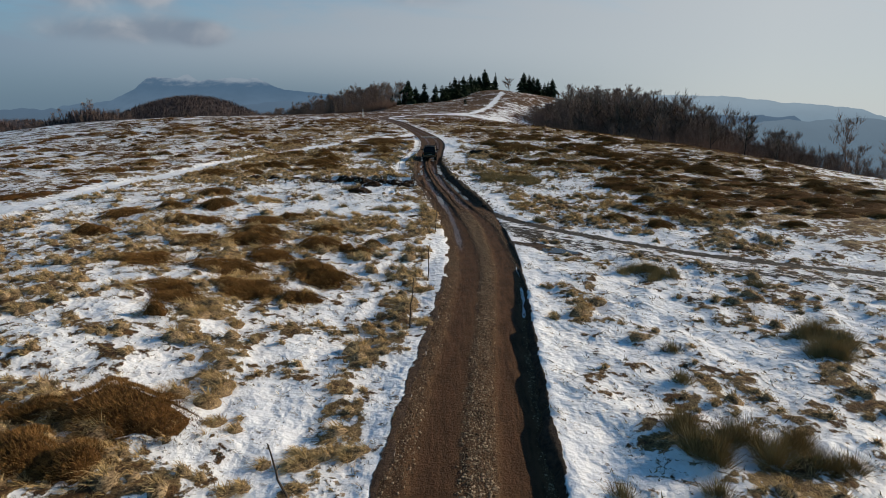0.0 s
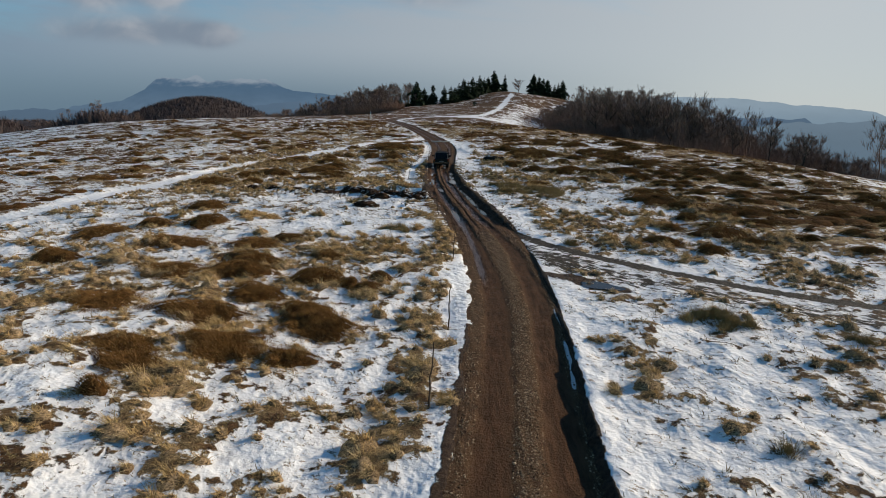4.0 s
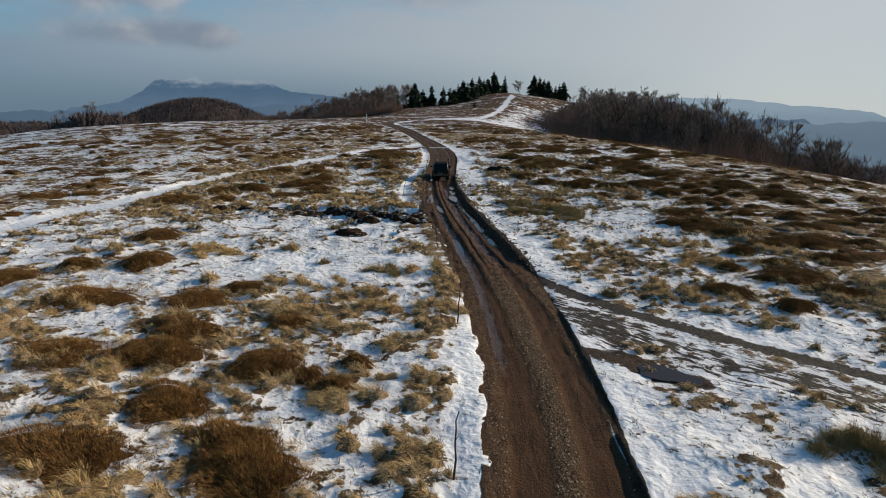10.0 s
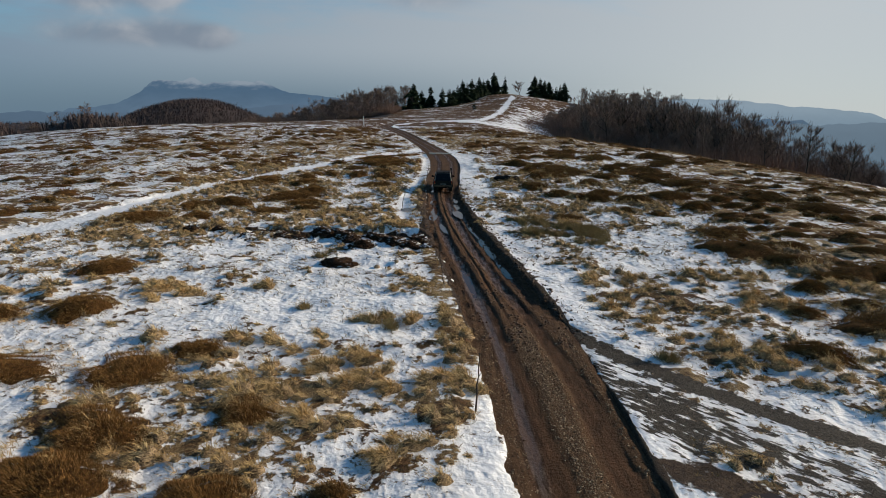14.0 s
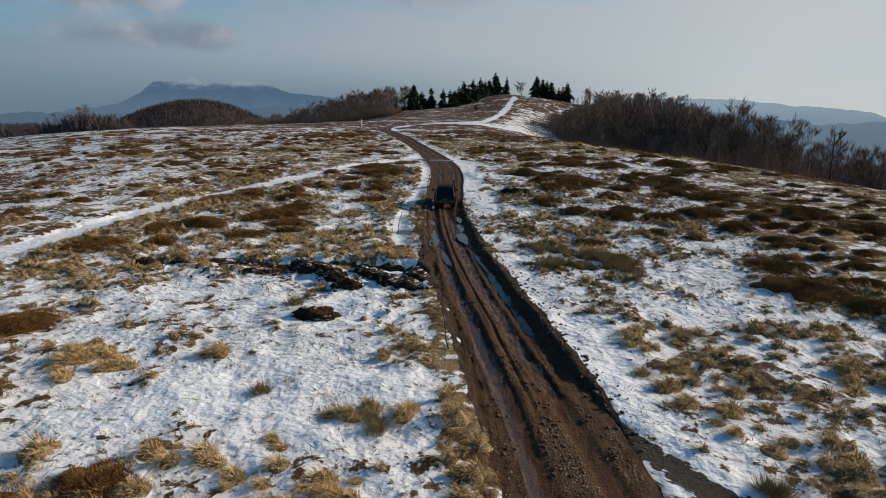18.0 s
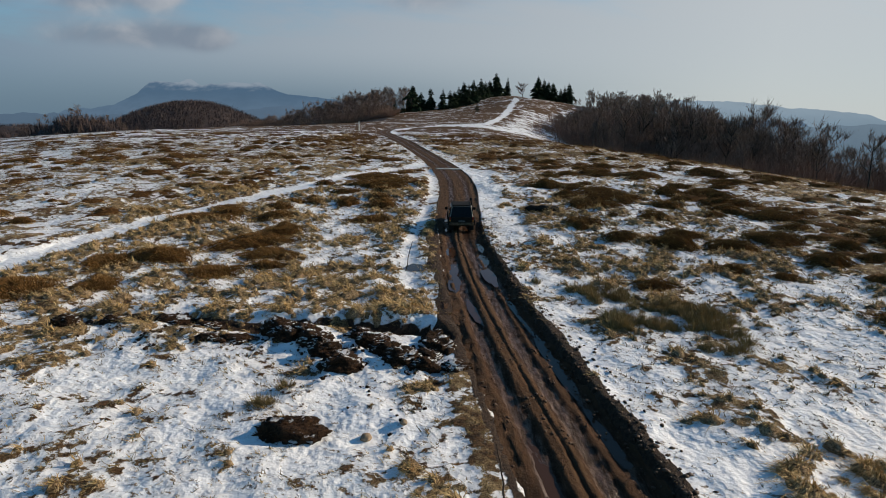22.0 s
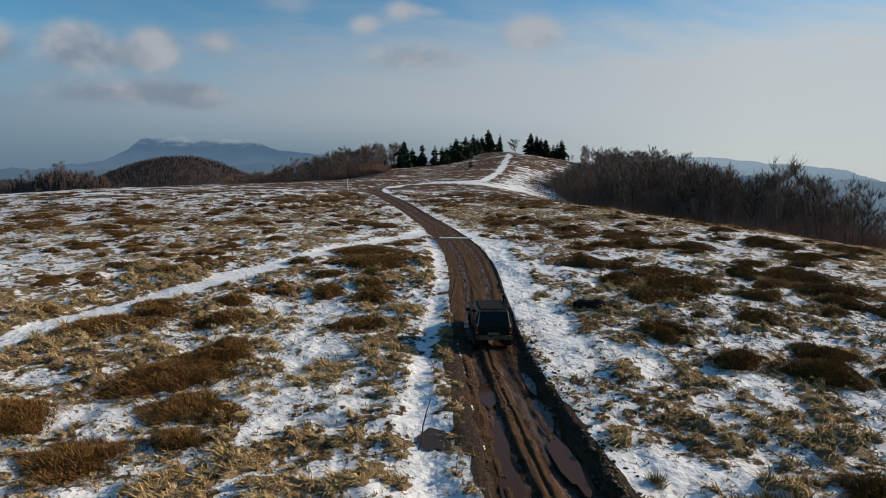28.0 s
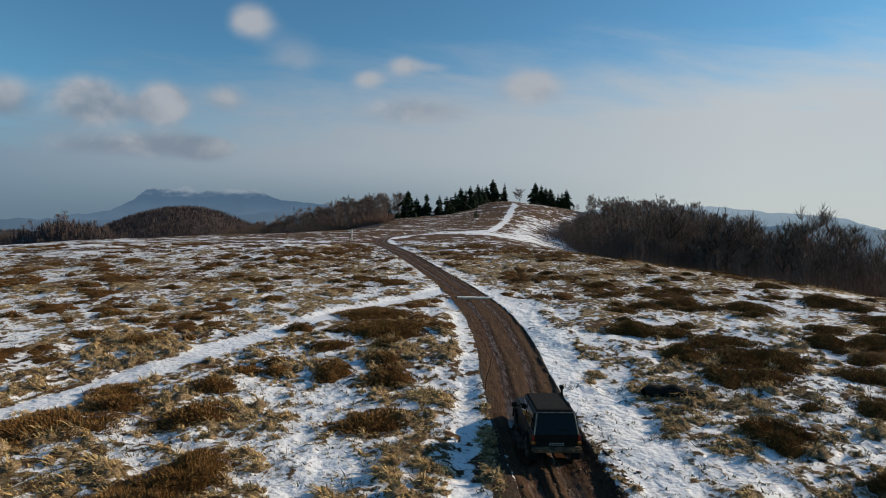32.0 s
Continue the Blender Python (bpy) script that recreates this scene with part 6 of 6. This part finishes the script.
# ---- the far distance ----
def painted_haze(name, low, high, z0, z1, snow=None):
    """Mountains dimmed by kilometres of air, put in as a glowing blue colour."""
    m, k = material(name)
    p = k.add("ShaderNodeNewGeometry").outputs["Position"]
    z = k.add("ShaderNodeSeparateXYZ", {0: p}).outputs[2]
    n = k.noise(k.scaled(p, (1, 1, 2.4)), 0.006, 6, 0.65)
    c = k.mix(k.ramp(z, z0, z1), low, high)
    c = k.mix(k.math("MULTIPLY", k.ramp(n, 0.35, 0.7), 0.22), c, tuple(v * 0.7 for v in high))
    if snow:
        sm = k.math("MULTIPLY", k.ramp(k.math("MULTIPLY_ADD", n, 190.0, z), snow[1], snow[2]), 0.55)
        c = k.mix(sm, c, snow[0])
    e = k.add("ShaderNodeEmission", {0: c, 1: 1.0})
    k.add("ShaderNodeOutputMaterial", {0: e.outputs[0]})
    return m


def ridge_line(name, y, xs, zs, foot, material_, label, seed=1.0, rough=8.0):
    """A far ridge: a slope that rises to an uneven crest."""
    X = np.linspace(xs[0], xs[-1], 300)
    top = np.interp(X, xs, zs) + rough * (fbm(X, X * 0 + seed, 160, int(seed), 4) - 0.5) + 0.8 * rough * (fbm(X, X * 0 + seed, 55, int(seed) + 7, 3) - 0.5)
    rows = []
    for i in range(10):
        q = i / 9
        rows.append(np.stack([X, y - 500 * (1 - q) + 60 * (fbm(X, X * 0 + i * 50.0, 220, 3, 3) - 0.5), foot + (top - foot) * q ** 0.8], -1))
    rows.append(np.stack([X, X * 0 + y + 120, top * 0 + foot], -1))
    me = mesh_of(name, np.concatenate(rows), sheet(X, np.arange(11)), True)
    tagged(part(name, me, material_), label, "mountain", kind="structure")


# Air haze painted as blues that give off their own light.
BLUE = painted_haze("blue_mountain_haze", (0.105, 0.168, 0.25), (0.07, 0.13, 0.212), -60, 160, ((0.40, 0.46, 0.53), 195, 265))
LOW = painted_haze("low_blue_haze", (0.085, 0.135, 0.20), (0.095, 0.15, 0.225), -160, 20)
PALE_BLUE = painted_haze("pale_far_haze", (0.19, 0.27, 0.35), (0.26, 0.34, 0.42), -120, 60)
ridge_line("backdrop_mountain", 4300, [-2800, -2440, -2240, -2145, -1985, -1840, -1775, -1655, -1480, -1355, -1210, -1150, -985, -725, -400], [-40, 0, 85, 166, 155, 182, 138, 150, 166, 160, 100, 84, 70, 40, -20], -260, BLUE, "flat-topped mountain with snow, blue haze put in its colour", 3.0, 22)
ridge_line("backdrop_low_hills", 3300, [-4600, -3400, -2700, -2300, -1900, -1500, -1000, -600, 0, 900, 2000], [-95, -95, -70, -45, -55, -60, 0, 18, -10, -40, -60], -260, LOW, "low hills coloured blue for haze", 5.0, 26)
ridge_line("backdrop_right_hills", 4000, [300, 1200, 1600, 2000, 2400, 2650, 2900, 3170, 3500, 4600], [-60, 40, 75, 60, 25, 14, -20, -95, -110, -120], -260, PALE_BLUE, "mountains coloured pale blue for haze", 9.0, 24)

MID_BLUE = painted_haze("mid_blue_haze", (0.12, 0.175, 0.235), (0.15, 0.21, 0.275), -120, 0)
ridge_line("backdrop_valley_hills", 1750, [350, 700, 1000, 1300, 1700, 2300, 3200], [-120, -70, -38, -30, -45, -40, -60], -260, MID_BLUE, "low hills beyond the valley, coloured blue for haze", 13.0, 20)


# ---- the off-road car ----
def box(bm, lo, hi, bevel=0.0, taper=(0, 0)):
    """A box between two corners; taper draws its top in along x and y."""
    a, b = Vector(lo), Vector(hi)
    out = bmesh.ops.create_cube(bm, size=1, matrix=Matrix.Translation((a + b) / 2) @ Matrix.Diagonal((*(b - a), 1)))
    vs = out["verts"]
    for v in vs:
        if v.co.z > (a.z + b.z) / 2:
            v.co.x -= math.copysign(taper[0], v.co.x - (a.x + b.x) / 2)
            v.co.y -= math.copysign(taper[1], v.co.y - (a.y + b.y) / 2)
    if bevel:
        es = {e for v in vs for e in v.link_edges}
        bmesh.ops.bevel(bm, geom=list(es), offset=bevel, segments=3, affect="EDGES")
    return vs


def off_roader(x, y, turn, label):
    paint = plain_material("dark_muddy_paint", (0.003, 0.0035, 0.004), (0.014, 0.0115, 0.009), 3, 0.45, bump=0.1, spec=0.15)
    black = plain_material("black_plastic", (0.005, 0.005, 0.005), (0.018, 0.016, 0.014), 8, 0.8, spec=0.12)
    rubber = plain_material("muddy_tyre_rubber", (0.012, 0.011, 0.010), (0.085, 0.058, 0.04), 7, 0.85, bump=0.8)
    steel = plain_material("dull_wheel_steel", (0.12, 0.11, 0.10), (0.26, 0.24, 0.22), 8, 0.45, 0.8)
    red = plain_material("tail_light_red", (0.16, 0.012, 0.008), (0.25, 0.03, 0.015), 12, 0.25)
    amber = plain_material("amber_lens", (0.35, 0.11, 0.02), (0.5, 0.18, 0.04), 12, 0.25)
    plate_white = plain_material("plate_white", (0.12, 0.11, 0.10), (0.3, 0.28, 0.26), 12, 0.6)
    muddy = plain_material("mud_caked_metal", (0.03, 0.02, 0.014), (0.19, 0.125, 0.08), 5, 0.85, bump=0.6, spec=0.1)
    glass, k = material("dark_car_glass")
    finish(k, (0.004, 0.005, 0.006), 0.08, spec=0.2)
    l, r = road_edges(y)
    z0 = min(road_at(x + sx * 0.7, y + sy * 1.2) for sx in (-1, 1) for sy in (-1, 1)) + 0.03
    car = tagged(new("off_road_car"), label, "car")
    car.matrix_basis = pose(x, y, z0, -2.0, 0, turn) @ Matrix.Scale(0.96, 4)

    bm = bmesh.new()                                   # lower body, front towards +y
    box(bm, (-0.84, -2.02, 0.52), (0.84, 2.05, 1.08), 0.07, (0.03, 0.03))
    box(bm, (-0.80, 0.95, 0.95), (0.80, 2.00, 1.14), 0.06, (0.05, 0.05))
    part("body", bm, paint, car)
    bm = bmesh.new()                                   # cabin with its pillars
    box(bm, (-0.80, -1.98, 1.05), (0.80, 0.52, 1.74), 0.08, (0.13, 0.2))
    part("cabin", bm, paint, car)
    bm = bmesh.new()
    box(bm, (-0.655, -1.74, 1.72), (0.655, 0.28, 1.775), 0.03, (0.05, 0.06))
    part("roof", bm, black, car)
    for s in (-1, 1):
        bm = bmesh.new()
        box(bm, (s * 0.59 - 0.018, -1.5, 1.77), (s * 0.59 + 0.018, 0.1, 1.805), 0.012)
        part("roof_rail", bm, black, car)
        for name, a, b in (("rear_side_window", -1.72, -0.72), ("front_side_window", -0.60, 0.28)):
            bm = bmesh.new()
            vs = box(bm, (s * 0.745 - 0.022, a, 1.15), (s * 0.745 + 0.022, b, 1.62))
            for v in vs:
                v.co.x -= s * 0.13 * (v.co.z - 1.39) / 0.69
                if name.startswith("front") and v.co.z > 1.5 and v.co.y > 0:
                    v.co.y -= 0.16
            part(name, bm, glass, car)
        bm = bmesh.new()
        box(bm, (s * 0.99 - 0.10, 0.62, 1.12), (s * 0.99 + 0.10, 0.72, 1.30), 0.03)
        mirror = part("wing_mirror", bm, black, car)
        bm = bmesh.new()
        box(bm, (s * 0.86 - 0.06, 0.64, 1.14), (s * 0.86 + 0.06, 0.69, 1.19), 0.01)
        part("mirror_arm", bm, black, mirror)
        bm = bmesh.new()
        box(bm, (s * 0.765 - 0.05, -2.06, 0.82), (s * 0.765 + 0.05, -1.97, 1.02), 0.02)
        lamp_unit = part("tail_light", bm, red, car)
        bm = bmesh.new()
        box(bm, (s * 0.76 - 0.06, -2.075, 0.72), (s * 0.76 + 0.06, -1.97, 0.80), 0.015)
        part("indicator", bm, amber, lamp_unit)
        bm = bmesh.new()
        bmesh.ops.create_cone(bm, cap_ends=True, segments=20, radius1=0.12, radius2=0.11, depth=0.06, matrix=Matrix.Translation((s * 0.6, 2.04, 0.84)) @ Matrix.Rotation(radians(90), 4, "X"))
        part("headlight", bm, steel, car)
        bm = bmesh.new()
        box(bm, (s * 0.80 - 0.07, -1.5, 0.42), (s * 0.80 + 0.07, 1.5, 0.52), 0.03)
        part("sill", bm, black, car)
        bm = bmesh.new()
        box(bm, (s * 0.70 - 0.14, -1.80, 0.10), (s * 0.70 + 0.14, -1.76, 0.42), 0.01)
        part("mud_flap", bm, black, car)
        for wy in (-1.28, 1.28):
            bm = bmesh.new()                           # flared arch
            for i in range(15):
                a0, a1 = math.pi * i / 15, math.pi * (i + 1) / 15
                pts = []
                for rr in (0.40, 0.47):
                    for a in (a0, a1):
                        for xx in (s * 0.72, s * 0.91):
                            pts.append(bm.verts.new((xx, wy + math.cos(a) * rr, 0.42 + math.sin(a) * rr)))
                bmesh.ops.convex_hull(bm, input=pts)
            part("wheel_arch", bm, black, car)
            bm = bmesh.new()
            seg = 36
            prof = [(0.22, -0.10), (0.33, -0.12), (0.365, -0.10), (0.375, -0.05), (0.375, 0.05), (0.365, 0.10), (0.33, 0.12), (0.22, 0.10)]
            rings = []
            for i in range(seg):
                a = 2 * math.pi * i / seg
                lug = 0.012 if i % 2 else 0
                rings.append([bm.verts.new((d, math.cos(a) * (q + (lug if q > 0.36 else 0)), math.sin(a) * (q + (lug if q > 0.36 else 0)))) for q, d in prof])
            for i in range(seg):
                for j in range(len(prof)):
                    p, q = rings[i], rings[(i + 1) % seg]
                    bm.faces.new((p[j], p[(j + 1) % len(prof)], q[(j + 1) % len(prof)], q[j]))
            wheel = part("tyre", bm, rubber, car, at=(s * 0.75, wy, 0.375))
            bm = bmesh.new()
            bmesh.ops.create_cone(bm, cap_ends=True, segments=24, radius1=0.225, radius2=0.20, depth=0.15, matrix=Matrix.Rotation(radians(90), 4, "Y"))
            bmesh.ops.create_cone(bm, cap_ends=True, segments=12, radius1=0.07, radius2=0.05, depth=0.21, matrix=Matrix.Rotation(radians(90), 4, "Y"))
            part("rim", bm, steel, wheel)
    bm = bmesh.new()                                   # sloping rear window
    vs = box(bm, (-0.69, -1.975, 1.02), (0.69, -1.935, 1.67))
    for v in vs:
        v.co.y += 0.2 * (v.co.z - 1.05) / 0.69 - 0.035
        v.co.x *= 1 - 0.13 * (v.co.z - 1.1) / 0.6
    rear = part("rear_window", bm, glass, car)
    bm = bmesh.new()
    box(bm, (-0.02, -1.985, 1.17), (0.34, -1.965, 1.195), 0.004)
    part("wiper", bm, black, rear)
    bm = bmesh.new()
    vs = box(bm, (-0.66, 0.36, 1.16), (0.66, 0.40, 1.66))
    for v in vs:
        v.co.y -= 0.17 * (v.co.z - 1.4) / 0.5 - 0.10
    part("windscreen", bm, glass, car)
    for a, b in (((-0.73, 1.02), (-0.62, 1.70)), ((0.73, 1.02), (0.62, 1.70)), ((-0.62, 1.70), (0.62, 1.70))):
        co, fa = tube([(a[0], -2.02 + 0.29 * (a[1] - 1.05), a[1]), (b[0], -2.02 + 0.29 * (b[1] - 1.05), b[1])], [0.026, 0.026], 6)
        part("window_frame", mesh_of("window_frame", co, fa, True), steel, rear, "dull grey rear window surround")
    bm = bmesh.new()
    box(bm, (-0.70, -2.05, 0.62), (0.70, -2.00, 1.02), 0.03)
    gate = part("tailgate", bm, paint, car)
    bm = bmesh.new()
    box(bm, (-0.24, -2.075, 0.68), (0.24, -2.05, 0.77), 0.006)
    part("plate", bm, plate_white, gate)
    bm = bmesh.new()
    for i in range(6):
        box(bm, (-0.20 + i * 0.07, -2.079, 0.7), (-0.16 + i * 0.07, -2.074, 0.75))
    part("plate_bars", bm, black, gate)
    bm = bmesh.new()
    box(bm, (0.40, -2.085, 0.93), (0.56, -2.05, 0.97), 0.01)
    part("handle", bm, black, gate)
    for name, y0, y1 in (("rear_bumper", -2.18, -1.98), ("front_bumper", 2.0, 2.22)):
        bm = bmesh.new()
        box(bm, (-0.84, y0, 0.46), (0.84, y1, 0.64), 0.05)
        part(name, bm, muddy, car, "bumper caked in brown mud")
    co, fa = tube([(0.86, 1.25, 1.0), (0.88, 1.0, 1.12), (0.84, 0.78, 1.4), (0.76, 0.55, 1.72), (0.74, 0.5, 1.86)], [0.05, 0.05, 0.045, 0.045, 0.045], 10)
    snorkel = part("snorkel", mesh_of("snorkel", co, fa, True), black, car)
    bm = bmesh.new()
    box(bm, (0.67, 0.44, 1.84), (0.82, 0.62, 1.98), 0.025)
    part("snorkel_head", bm, black, snorkel)
    bm = bmesh.new()
    box(bm, (-0.6, -1.7, 0.34), (0.6, 1.8, 0.54), 0.05)
    for wy in (-1.28, 1.28):
        bmesh.ops.create_cone(bm, cap_ends=True, segments=12, radius1=0.06, radius2=0.06, depth=1.4, matrix=Matrix.Translation((0, wy, 0.375)) @ Matrix.Rotation(radians(90), 4, "Y"))
    part("chassis", bm, black, car)
    return car


off_roader(-0.33, 60.3, 0.5, "dark muddy off-road car with a snorkel on the dirt road")
